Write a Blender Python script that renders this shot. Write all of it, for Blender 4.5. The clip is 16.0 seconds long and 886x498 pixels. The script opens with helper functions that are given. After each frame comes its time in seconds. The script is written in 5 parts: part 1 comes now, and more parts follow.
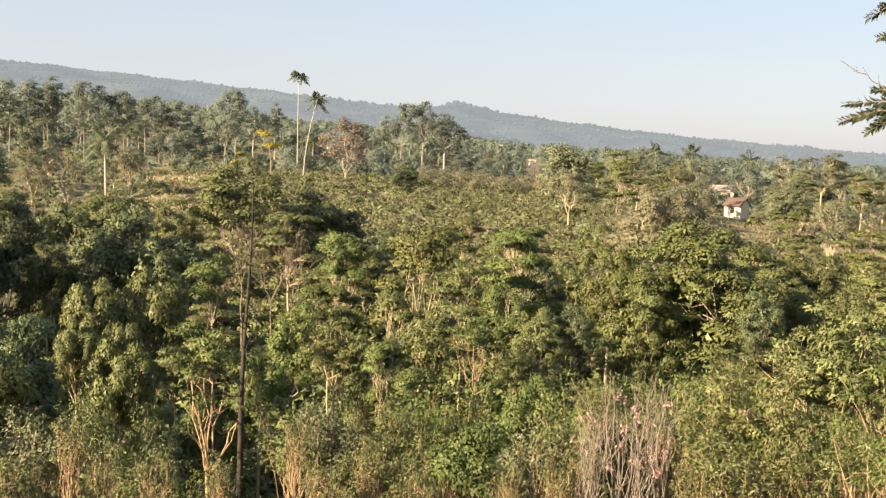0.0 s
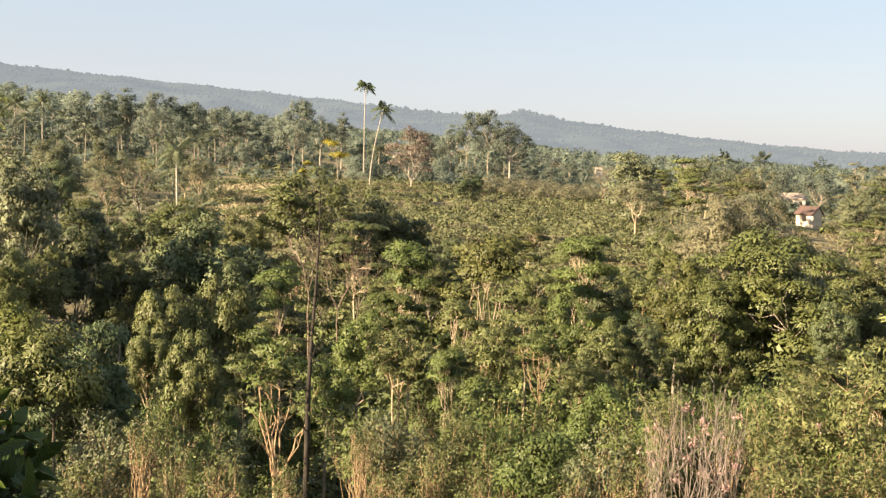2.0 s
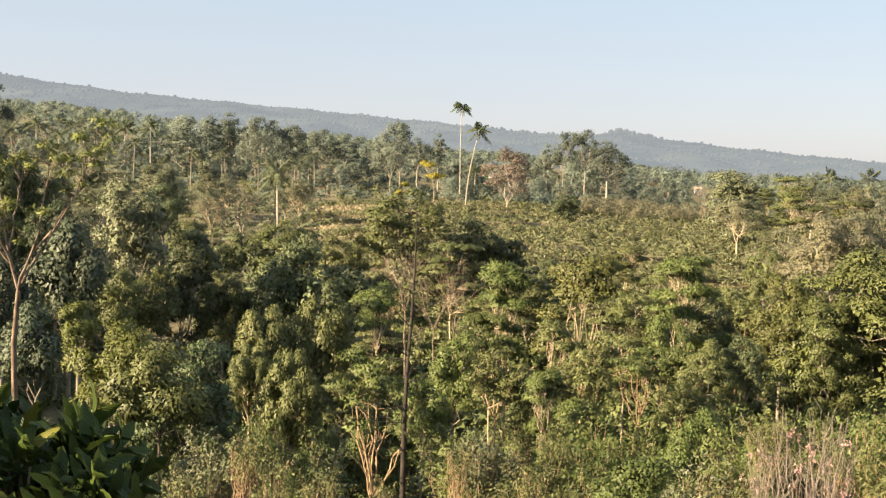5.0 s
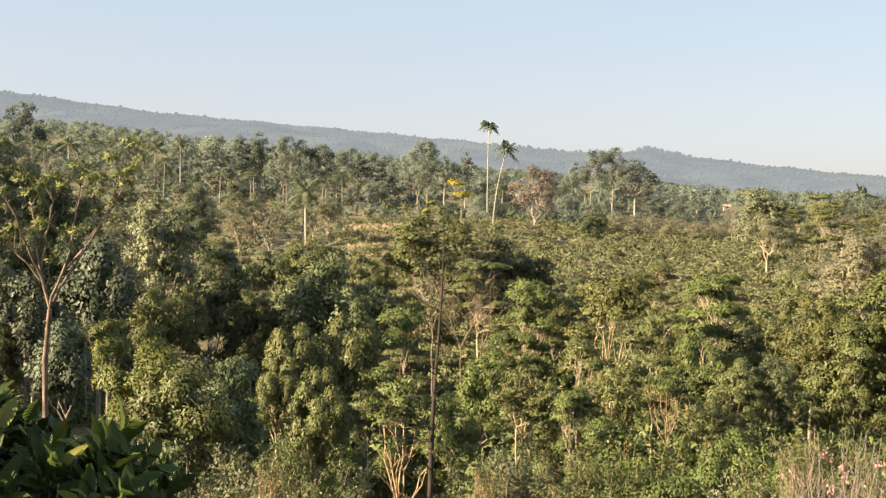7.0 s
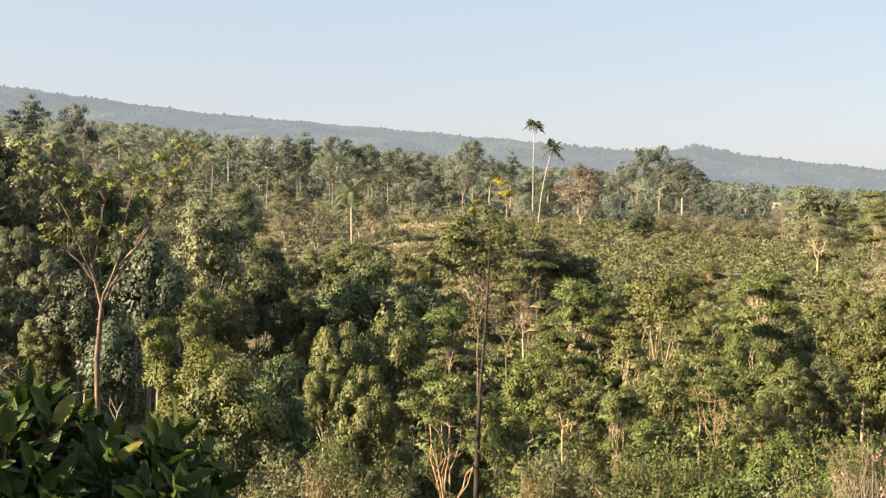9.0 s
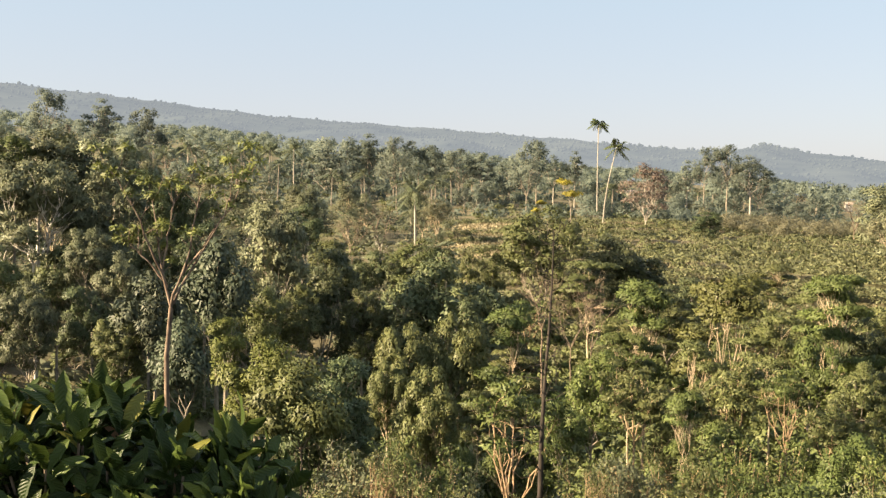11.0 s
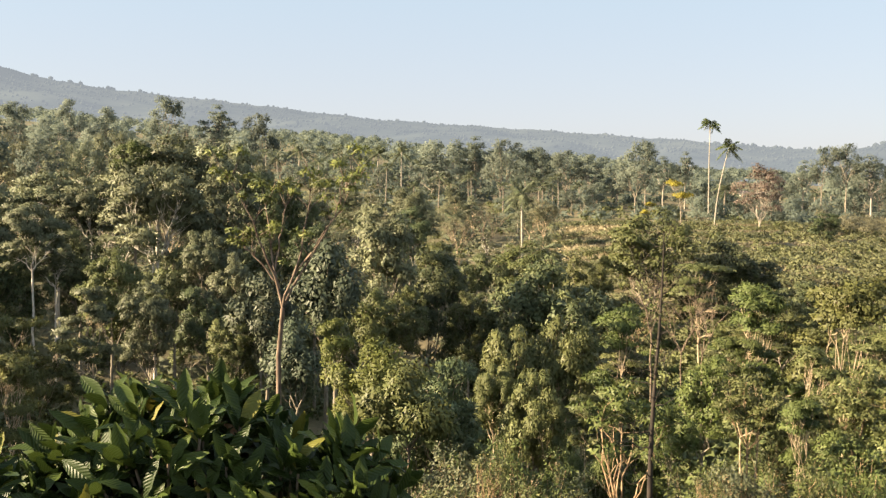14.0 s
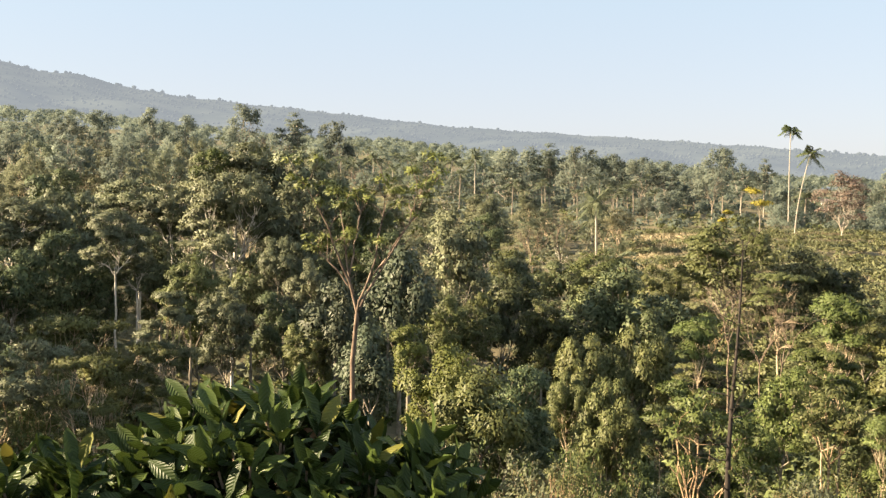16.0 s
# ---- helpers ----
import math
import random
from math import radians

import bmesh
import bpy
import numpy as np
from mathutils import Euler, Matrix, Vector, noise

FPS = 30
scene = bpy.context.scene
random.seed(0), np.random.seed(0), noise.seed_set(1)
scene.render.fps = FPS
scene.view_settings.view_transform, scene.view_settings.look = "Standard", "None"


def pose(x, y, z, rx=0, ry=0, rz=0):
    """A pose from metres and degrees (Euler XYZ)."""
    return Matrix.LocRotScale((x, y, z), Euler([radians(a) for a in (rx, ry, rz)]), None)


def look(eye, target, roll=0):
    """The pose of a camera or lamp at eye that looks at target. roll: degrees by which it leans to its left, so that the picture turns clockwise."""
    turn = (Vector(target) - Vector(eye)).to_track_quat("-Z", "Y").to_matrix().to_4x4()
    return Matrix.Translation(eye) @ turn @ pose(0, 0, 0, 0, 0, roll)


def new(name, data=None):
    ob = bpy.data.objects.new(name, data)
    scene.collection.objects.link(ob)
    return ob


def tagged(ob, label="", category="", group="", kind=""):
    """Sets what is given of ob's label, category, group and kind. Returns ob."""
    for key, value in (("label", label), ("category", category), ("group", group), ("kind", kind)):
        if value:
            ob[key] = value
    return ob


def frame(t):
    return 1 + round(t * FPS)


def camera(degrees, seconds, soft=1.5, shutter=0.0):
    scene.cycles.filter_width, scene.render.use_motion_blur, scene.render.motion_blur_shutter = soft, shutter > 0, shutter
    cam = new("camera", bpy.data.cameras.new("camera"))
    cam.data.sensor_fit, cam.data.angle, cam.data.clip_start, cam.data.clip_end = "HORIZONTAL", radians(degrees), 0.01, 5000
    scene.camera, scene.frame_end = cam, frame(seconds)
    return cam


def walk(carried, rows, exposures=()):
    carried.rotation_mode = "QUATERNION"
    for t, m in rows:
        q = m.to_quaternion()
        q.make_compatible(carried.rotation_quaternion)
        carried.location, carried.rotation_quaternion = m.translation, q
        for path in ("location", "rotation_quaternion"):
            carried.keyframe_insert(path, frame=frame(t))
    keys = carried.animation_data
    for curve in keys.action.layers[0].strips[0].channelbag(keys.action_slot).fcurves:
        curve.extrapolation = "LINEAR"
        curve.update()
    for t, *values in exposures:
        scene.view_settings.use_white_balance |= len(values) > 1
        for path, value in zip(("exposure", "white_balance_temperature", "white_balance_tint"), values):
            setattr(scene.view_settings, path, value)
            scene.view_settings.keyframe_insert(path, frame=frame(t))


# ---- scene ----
cam = camera(47.62, 16.0, soft=1.4)
PATH = [
    (0, pose(0.000, 0, 1.6, 84.458, -2.023, -10.968)),
    (0.5, pose(0.000, 0, 1.6, 84.426, -2.058, -10.340)),
    (1, pose(0.000, 0, 1.6, 84.478, -2.016, -9.278)),
    (1.5, pose(0.000, 0, 1.6, 84.569, -1.823, -8.563)),
    (2, pose(0.000, 0, 1.6, 84.817, -1.800, -7.251)),
    (2.5, pose(0.000, 0, 1.6, 85.161, -1.620, -5.997)),
    (3, pose(0.000, 0, 1.6, 85.289, -1.491, -5.159)),
    (3.5, pose(0.000, 0, 1.6, 85.310, -1.493, -4.341)),
    (4, pose(0.000, 0, 1.6, 85.483, -1.347, -3.242)),
    (4.5, pose(0.002, 0, 1.6, 85.662, -1.229, -2.134)),
    (4.7, pose(0.002, 0, 1.6, 85.731, -1.285, -1.973)),
    (6.8, pose(0.009, 0, 1.6, 86.720, -1.204, -0.430)),
    (7, pose(0.010, 0, 1.6, 86.845, -1.194, -0.236)),
    (7.5, pose(0.005, 0, 1.6, 86.916, -1.212, 0.259)),
    (8, pose(0.000, 0, 1.6, 86.853, -1.150, 0.787)),
    (8.5, pose(-0.005, 0, 1.6, 86.738, -0.970, 1.516)),
    (9, pose(-0.010, 0, 1.6, 86.746, -1.007, 2.345)),
    (9.2, pose(-0.010, 0, 1.6, 86.772, -0.974, 2.556)),
    (11.3, pose(-0.010, 0, 1.6, 86.759, -0.725, 6.288)),
    (11.5, pose(-0.011, 0, 1.6, 86.836, -0.697, 6.454)),
    (12, pose(-0.015, 0, 1.6, 86.958, -0.555, 7.623)),
    (12.5, pose(-0.020, 0, 1.6, 87.145, -0.488, 8.959)),
    (13, pose(-0.025, 0, 1.6, 87.068, -0.350, 10.156)),
    (13.5, pose(-0.030, 0, 1.6, 86.836, -0.318, 11.084)),
    (14, pose(-0.035, 0, 1.6, 86.798, -0.513, 12.024)),
    (14.5, pose(-0.044, 0, 1.6, 86.733, -0.615, 12.871)),
    (15, pose(-0.053, 0, 1.6, 86.730, -0.795, 13.325)),
    (15.5, pose(-0.061, 0, 1.6, 86.850, -0.746, 14.660)),
    (16, pose(-0.070, 0, 1.6, 87.156, -0.669, 16.198)),
]
walk(cam, PATH, exposures=[(0, 2.02, 7300, 10), (8, 2.0, 7300, 10), (14, 2.06, 7260, 10), (16, 2.14, 7250, 10)])

# ---- world, sun, exposure ----
SUN_AZ, SUN_EL = -112.0, 26.0          # degrees; azimuth clockwise from +y
world = bpy.data.worlds.new("sky")
scene.world = world
world.use_nodes = True
wn, wl = world.node_tree.nodes, world.node_tree.links
sky = wn.new("ShaderNodeTexSky")
sky.sky_type, sky.sun_disc = "NISHITA", False
sky.sun_elevation, sky.sun_rotation = radians(SUN_EL), radians(SUN_AZ)
sky.air_density, sky.dust_density, sky.ozone_density, sky.altitude = 1.0, 2.0, 1.5, 700.0
haze = wn.new("ShaderNodeMix")             # thin morning haze whitens the whole dome
haze.data_type = "RGBA"
haze.inputs["Factor"].default_value = 0.8
tone = wn.new("ShaderNodeValToRGB")       # paler and warmer low down, bluer above
tone.color_ramp.elements[0].position, tone.color_ramp.elements[0].color = 0.02, (0.712, 0.735, 0.888, 1)
tone.color_ramp.elements[1].position, tone.color_ramp.elements[1].color = 0.21, (0.620, 0.790, 0.990, 1)
up_way, height_of = wn.new("ShaderNodeTexCoord"), wn.new("ShaderNodeSeparateXYZ")
gain = wn.new("ShaderNodeVectorMath")
gain.operation = "SCALE"
gain.inputs["Scale"].default_value = 3.15
wl.new(up_way.outputs["Generated"], height_of.inputs[0])
wl.new(height_of.outputs["Z"], tone.inputs[0])
wl.new(tone.outputs[0], gain.inputs[0])
wl.new(gain.outputs[0], haze.inputs["B"])
wl.new(sky.outputs[0], haze.inputs["A"])
wl.new(haze.outputs["Result"], wn["Background"].inputs[0])
wn["Background"].inputs[1].default_value = 0.07

sun = new("sun", bpy.data.lights.new("sun", "SUN"))
sun.data.energy, sun.data.angle, sun.data.color = 5.0, radians(0.5), (1.0, 0.835, 0.60)
sun_way = Vector((math.sin(radians(SUN_AZ)) * math.cos(radians(SUN_EL)),
                  math.cos(radians(SUN_AZ)) * math.cos(radians(SUN_EL)), math.sin(radians(SUN_EL))))
sun.matrix_world = look(tuple(sun_way * 50), (0, 0, 0))


# ---- materials ----
def shader(name):
    m = bpy.data.materials.new(name)
    m.use_nodes = True
    nt = m.node_tree
    return m, nt.nodes, nt.links, nt.nodes["Principled BSDF"]


def ramp(nodes, links, fac, *stops):
    r = nodes.new("ShaderNodeValToRGB")
    e = r.color_ramp.elements
    while len(e) < len(stops):
        e.new(0.5)
    for k, (p, c) in zip(e, stops):
        k.position, k.color = p, (*c, 1)
    links.new(fac, r.inputs[0])
    return r.outputs[0]


def noise_tex(nodes, links, scale, detail=3.0, rough=0.6, coords="Object"):
    tc = nodes.new("ShaderNodeTexCoord")
    n = nodes.new("ShaderNodeTexNoise")
    n.inputs["Scale"].default_value, n.inputs["Detail"].default_value = scale, detail
    n.inputs["Roughness"].default_value = rough
    links.new(tc.outputs[coords], n.inputs["Vector"])
    return n.outputs["Fac"]


def leaf_material(name, deep, mid, pale, see=0.12, rough=0.5, patch=0.35, swing=0.03):
    """Foliage: every leaf its own shade, whole crowns a little different, light shining through."""
    m, n, l, b = shader(name)
    geo, info = n.new("ShaderNodeNewGeometry"), n.new("ShaderNodeObjectInfo")
    col = ramp(n, l, geo.outputs["Random Per Island"], (0.0, deep), (0.55, mid), (1.0, pale))
    hsv = n.new("ShaderNodeHueSaturation")
    l.new(col, hsv.inputs["Color"])
    mr = n.new("ShaderNodeMapRange")
    mr.inputs["To Min"].default_value, mr.inputs["To Max"].default_value = 0.5 - swing * 0.35, 0.5 + swing
    l.new(info.outputs["Random"], mr.inputs["Value"])
    l.new(mr.outputs[0], hsv.inputs["Hue"])
    pt = n.new("ShaderNodeMapRange")
    pt.inputs["From Min"].default_value, pt.inputs["From Max"].default_value = 0.3, 0.7
    pt.inputs["To Min"].default_value, pt.inputs["To Max"].default_value = 1 - patch, 1 + patch
    l.new(noise_tex(n, l, 0.55), pt.inputs["Value"])
    vr, vm = n.new("ShaderNodeMapRange"), n.new("ShaderNodeMath")
    vr.inputs["To Min"].default_value, vr.inputs["To Max"].default_value = 0.78, 1.28
    fr, mu = n.new("ShaderNodeMath"), n.new("ShaderNodeMath")
    mu.operation, fr.operation, vm.operation = "MULTIPLY", "FRACT", "MULTIPLY"
    mu.inputs[1].default_value = 17.3
    l.new(info.outputs["Random"], mu.inputs[0])
    l.new(mu.outputs[0], fr.inputs[0])
    l.new(fr.outputs[0], vr.inputs["Value"])
    l.new(vr.outputs[0], vm.inputs[0])
    l.new(pt.outputs[0], vm.inputs[1])
    l.new(vm.outputs[0], hsv.inputs["Value"])
    l.new(hsv.outputs[0], b.inputs["Base Color"])
    b.inputs["Roughness"].default_value = rough
    b.inputs["Specular IOR Level"].default_value = 0.22
    tr, mix = n.new("ShaderNodeBsdfTranslucent"), n.new("ShaderNodeMixShader")
    l.new(hsv.outputs[0], tr.inputs["Color"])
    mix.inputs[0].default_value = see
    l.new(b.outputs[0], mix.inputs[1])
    l.new(tr.outputs[0], mix.inputs[2])
    l.new(mix.outputs[0], n["Material Output"].inputs["Surface"])
    return m


def bark_material(name, dark, light, scale=6.0, rough=0.9):
    m, n, l, b = shader(name)
    tc, mp, nz = n.new("ShaderNodeTexCoord"), n.new("ShaderNodeMapping"), n.new("ShaderNodeTexNoise")
    mp.inputs["Scale"].default_value = (scale, scale, scale * 0.35)
    nz.inputs["Scale"].default_value, nz.inputs["Detail"].default_value = 1.0, 5.0
    l.new(tc.outputs["Object"], mp.inputs[0])
    l.new(mp.outputs[0], nz.inputs["Vector"])
    l.new(ramp(n, l, nz.outputs["Fac"], (0.35, dark), (0.65, light)), b.inputs["Base Color"])
    bp = n.new("ShaderNodeBump")
    bp.inputs["Strength"].default_value, bp.inputs["Distance"].default_value = 0.6, 0.03
    l.new(nz.outputs["Fac"], bp.inputs["Height"])
    l.new(bp.outputs[0], b.inputs["Normal"])
    b.inputs["Roughness"].default_value = rough
    return m


LEAF = {
    "olive": leaf_material("leaf_olive", (0.070, 0.080, 0.030), (0.104, 0.113, 0.044), (0.142, 0.144, 0.062), swing=0.02),
    "dark": leaf_material("leaf_dark", (0.054, 0.069, 0.034), (0.090, 0.106, 0.052), (0.135, 0.147, 0.072)),
    "bright": leaf_material("leaf_bright", (0.060, 0.080, 0.023), (0.090, 0.112, 0.036), (0.126, 0.146, 0.052), swing=0.014),
    "yellow": leaf_material("leaf_yellowish", (0.080, 0.092, 0.031), (0.106, 0.118, 0.043), (0.140, 0.146, 0.060), swing=0.012),
    "silver": leaf_material("leaf_silver", (0.046, 0.058, 0.037), (0.068, 0.082, 0.053), (0.100, 0.112, 0.075)),
    "lime": leaf_material("leaf_lime", (0.084, 0.100, 0.027), (0.120, 0.136, 0.038), (0.172, 0.182, 0.058), swing=0.006),
    "rust": leaf_material("leaf_rust", (0.165, 0.122, 0.102), (0.208, 0.156, 0.132), (0.255, 0.200, 0.170), see=0.3, swing=0.006),
    "gold": leaf_material("blossom_gold", (0.165, 0.148, 0.020), (0.228, 0.200, 0.030), (0.295, 0.255, 0.046), swing=0.006),
    "palm": leaf_material("leaf_palm", (0.060, 0.080, 0.034), (0.092, 0.114, 0.050), (0.135, 0.150, 0.072), rough=0.4),
    "grey": leaf_material("leaf_grey_green", (0.070, 0.080, 0.042), (0.100, 0.110, 0.058), (0.138, 0.145, 0.080)),
    "straw": leaf_material("leaf_straw", (0.126, 0.092, 0.033), (0.185, 0.141, 0.056), (0.252, 0.200, 0.089)),
    "pink": leaf_material("blossom_pink", (0.333, 0.178, 0.178), (0.444, 0.281, 0.266), (0.533, 0.385, 0.370), swing=0.01),
    "crop": leaf_material("leaf_crop", (0.096, 0.102, 0.050), (0.128, 0.134, 0.066), (0.172, 0.170, 0.088), swing=0.008),
    "spray": leaf_material("leaf_small_paired", (0.016, 0.022, 0.012), (0.026, 0.034, 0.017), (0.058, 0.064, 0.028)),
    # far palms: the grey of the haze is mixed into the frond colour
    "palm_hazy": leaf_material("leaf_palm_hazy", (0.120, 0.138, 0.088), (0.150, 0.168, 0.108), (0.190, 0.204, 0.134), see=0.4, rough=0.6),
    # slope leaves: base colours lightened and made see-through in place of haze
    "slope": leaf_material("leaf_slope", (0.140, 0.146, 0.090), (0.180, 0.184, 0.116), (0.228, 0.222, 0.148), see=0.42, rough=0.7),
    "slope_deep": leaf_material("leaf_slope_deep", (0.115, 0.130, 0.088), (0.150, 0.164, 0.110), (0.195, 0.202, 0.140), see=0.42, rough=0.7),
    "tan": leaf_material("grass_tan", (0.200, 0.170, 0.105), (0.265, 0.225, 0.145), (0.335, 0.285, 0.190), swing=0.01),
    "fresh": leaf_material("leaf_fresh", (0.078, 0.092, 0.024), (0.108, 0.124, 0.034), (0.148, 0.160, 0.050), swing=0.006),
    # aerial haze put into the leaf colour: paler, bluer, more translucent
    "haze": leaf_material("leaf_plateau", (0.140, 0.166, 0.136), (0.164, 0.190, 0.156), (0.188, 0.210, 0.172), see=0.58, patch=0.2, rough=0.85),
    "brush": leaf_material("leaf_brush", (0.175, 0.165, 0.105), (0.218, 0.205, 0.135), (0.265, 0.248, 0.168), see=0.5, swing=0.01),
    "umber": leaf_material("leaf_umber", (0.086, 0.096, 0.056), (0.120, 0.131, 0.076), (0.162, 0.170, 0.102), swing=0.012),
    "golden": leaf_material("leaf_golden", (0.082, 0.088, 0.028), (0.108, 0.112, 0.038), (0.140, 0.138, 0.054), swing=0.008),
    # the same haze tint in the leaves of the woods farther off
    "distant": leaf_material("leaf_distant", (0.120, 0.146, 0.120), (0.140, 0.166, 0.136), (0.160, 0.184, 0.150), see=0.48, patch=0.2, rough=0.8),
}
BARK = {
    "pale": bark_material("bark_pale", (0.30, 0.225, 0.15), (0.52, 0.42, 0.30)),
    "grey": bark_material("bark_grey", (0.15, 0.128, 0.10), (0.31, 0.265, 0.21)),
    "brown": bark_material("bark_brown", (0.10, 0.075, 0.055), (0.24, 0.18, 0.13)),
    "twig": bark_material("bark_twig", (0.150, 0.120, 0.104), (0.300, 0.248, 0.215)),
    "pole": bark_material("bark_pole", (0.014, 0.010, 0.008), (0.040, 0.030, 0.024)),
    "dark": bark_material("bark_dark", (0.035, 0.027, 0.022), (0.085, 0.066, 0.052)),
    "straw": bark_material("bark_straw", (0.22, 0.145, 0.085), (0.40, 0.285, 0.180)),
    "white": bark_material("bark_white", (0.42, 0.37, 0.32), (0.70, 0.65, 0.58)),
    "ash": bark_material("bark_ash", (0.27, 0.235, 0.19), (0.42, 0.375, 0.32)),
    "patchy": bark_material("bark_patchy", (0.060, 0.038, 0.028), (0.270, 0.200, 0.150), 3.2),
}


def soil_material():
    m, n, l, b = shader("soil_and_grass")
    big, fine = noise_tex(n, l, 0.05, 4.0), noise_tex(n, l, 1.3, 6.0, 0.7)
    grass = ramp(n, l, fine, (0.3, (0.050, 0.060, 0.018)), (0.7, (0.120, 0.120, 0.040)))
    earth = ramp(n, l, fine, (0.3, (0.080, 0.066, 0.034)), (0.7, (0.165, 0.135, 0.075)))
    mix = n.new("ShaderNodeMix")
    mix.data_type = "RGBA"
    l.new(ramp(n, l, big, (0.38, (0, 0, 0)), (0.55, (1, 1, 1))), mix.inputs["Factor"])
    l.new(grass, mix.inputs["A"])
    l.new(earth, mix.inputs["B"])
    l.new(mix.outputs["Result"], b.inputs["Base Color"])
    b.inputs["Roughness"].default_value = 0.95
    bp = n.new("ShaderNodeBump")
    bp.inputs["Distance"].default_value = 0.15
    l.new(fine, bp.inputs["Height"])
    l.new(bp.outputs[0], b.inputs["Normal"])
    return m


def distance_material(name, deep, pale, haze_glow, veil):
    """The far ridge, a backdrop two kilometres off: dull woods, their haze a glow of the material."""
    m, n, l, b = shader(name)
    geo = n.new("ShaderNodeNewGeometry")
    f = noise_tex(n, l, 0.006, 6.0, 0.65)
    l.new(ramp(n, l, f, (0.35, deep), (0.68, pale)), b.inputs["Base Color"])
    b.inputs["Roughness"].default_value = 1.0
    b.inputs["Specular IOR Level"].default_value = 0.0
    b.inputs["Emission Color"].default_value = (*haze_glow, 1)
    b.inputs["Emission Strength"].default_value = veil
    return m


SOIL = soil_material()
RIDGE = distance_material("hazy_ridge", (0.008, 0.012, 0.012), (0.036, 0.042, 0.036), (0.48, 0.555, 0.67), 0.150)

# ---- ground ----
AZ_KEYS = (-60, -40, -22, -8, 5, 18, 32, 60)
R_KEYS = (0, 3, 9, 20, 35, 60, 90, 130, 215, 300, 500, 900)
Z_KEYS = np.array([
    (0, 0, 0, 0, 0, 0, 0, 0), (-.2, -.3, -.4, -.4, -.4, -.4, -.3, -.2), (-2.6, -3, -3.6, -3.8, -3.8, -3.6, -3, -2.6),
    (-7.5, -8, -9, -9, -9, -8.5, -7.5, -6), (-11, -12, -14, -15, -14, -13, -12, -10), (-13, -14, -18, -19, -17, -16, -16, -14),
    (-11, -13, -17, -19, -16, -13, -16, -16), (-6, -8, -12, -13, -8.5, -8, -12, -14), (0, -2, -5, -6, -5.2, -7, -11, -13),
    (10, 7, 4, -2, -4, -7, -11, -13), (36, 29, 20, 10, 3, -5, -9.5, -12), (78, 62, 46, 30, 13, -2, -9, -12)], float)


def ground_z(x, y):
    """Height of the ground: a steep slope under the camera, a wooded ravine, a plateau that climbs to the left."""
    x, y = np.asarray(x, float), np.asarray(y, float)
    r = np.hypot(x, y)
    az = np.degrees(np.arctan2(x, y))
    a = np.clip(az, -60, 60)
    i = np.clip(np.searchsorted(AZ_KEYS, a) - 1, 0, len(AZ_KEYS) - 2)
    k = np.array(AZ_KEYS, float)
    u = (a - k[i]) / (k[i + 1] - k[i])
    u = u * u * (3 - 2 * u)
    rr = np.minimum(r, 899.0)
    q = np.array(R_KEYS, float)
    j = np.clip(np.searchsorted(q, rr, side="right") - 1, 0, len(q) - 2)
    v = (rr - q[j]) / (q[j + 1] - q[j])
    z = (Z_KEYS[j, i] * (1 - u) + Z_KEYS[j, i + 1] * u) * (1 - v) + (Z_KEYS[j + 1, i] * (1 - u) + Z_KEYS[j + 1, i + 1] * u) * v
    back = np.clip((np.abs(az) - 60) / 40, 0, 1)
    z = z * (1 - back) + back * np.minimum(r * 0.06, 12)
    return z + 0.35 * np.sin(x * 0.21 + 1) * np.sin(y * 0.17) * np.clip(r / 30, 0, 1)


def ground_at(x, y):
    return float(ground_z(x, y))


def raw_mesh(name, verts, faces, smooth=False, normals=None):
    me = bpy.data.meshes.new(name)
    verts, faces = np.asarray(verts, np.float32), np.asarray(faces, np.int32)
    k = faces.shape[1]
    me.vertices.add(len(verts))
    me.vertices.foreach_set("co", verts.ravel())
    me.loops.add(faces.size)
    me.loops.foreach_set("vertex_index", faces.ravel())
    me.polygons.add(len(faces))
    me.polygons.foreach_set("loop_start", np.arange(0, faces.size, k, dtype=np.int32))
    me.polygons.foreach_set("use_smooth", np.full(len(faces), smooth))
    me.update(calc_edges=True)
    me.validate()
    if normals is not None:
        me.normals_split_custom_set_from_vertices(np.asarray(normals, np.float32))
    return me


def polar_sheet(name, radii, angles, height, material, wrap=False):
    rr, aa = np.meshgrid(radii, np.radians(angles), indexing="ij")
    x, y = rr * np.sin(aa), rr * np.cos(aa)
    v = np.stack([x, y, height(x, y)], -1).reshape(-1, 3)
    n, m = rr.shape
    i, j = np.meshgrid(np.arange(n - 1), np.arange(m if wrap else m - 1), indexing="ij")
    j2 = (j + 1) % m
    f = np.stack([i * m + j, (i + 1) * m + j, (i + 1) * m + j2, i * m + j2], -1).reshape(-1, 4)
    me = raw_mesh(name, v, f, True)
    me.materials.append(material)
    return new(name, me)


ground_radii = np.concatenate([[0.0005], np.geomspace(0.6, 4600, 150)])
tagged(polar_sheet("ground", ground_radii, np.arange(-180, 180, 1.5), ground_z, SOIL, wrap=True),
       "hillside of dry grass and brown soil falling to a ravine", "ground", kind="structure")

CREST_AZ = (-70, -40, -38, -36, -33, -30, -23, -16, -6, 2, 6.3, 9.4, 11.7, 14.6, 17.8, 24, 35, 48, 70)
CREST_EL = (9.0, 6.75, 6.35, 6.25, 5.6, 5.25, 4.7, 4.0, 3.42, 2.85, 2.46, 2.28, 2.62, 2.14, 1.78, 1.2, 0.5, 0.1, -0.2)


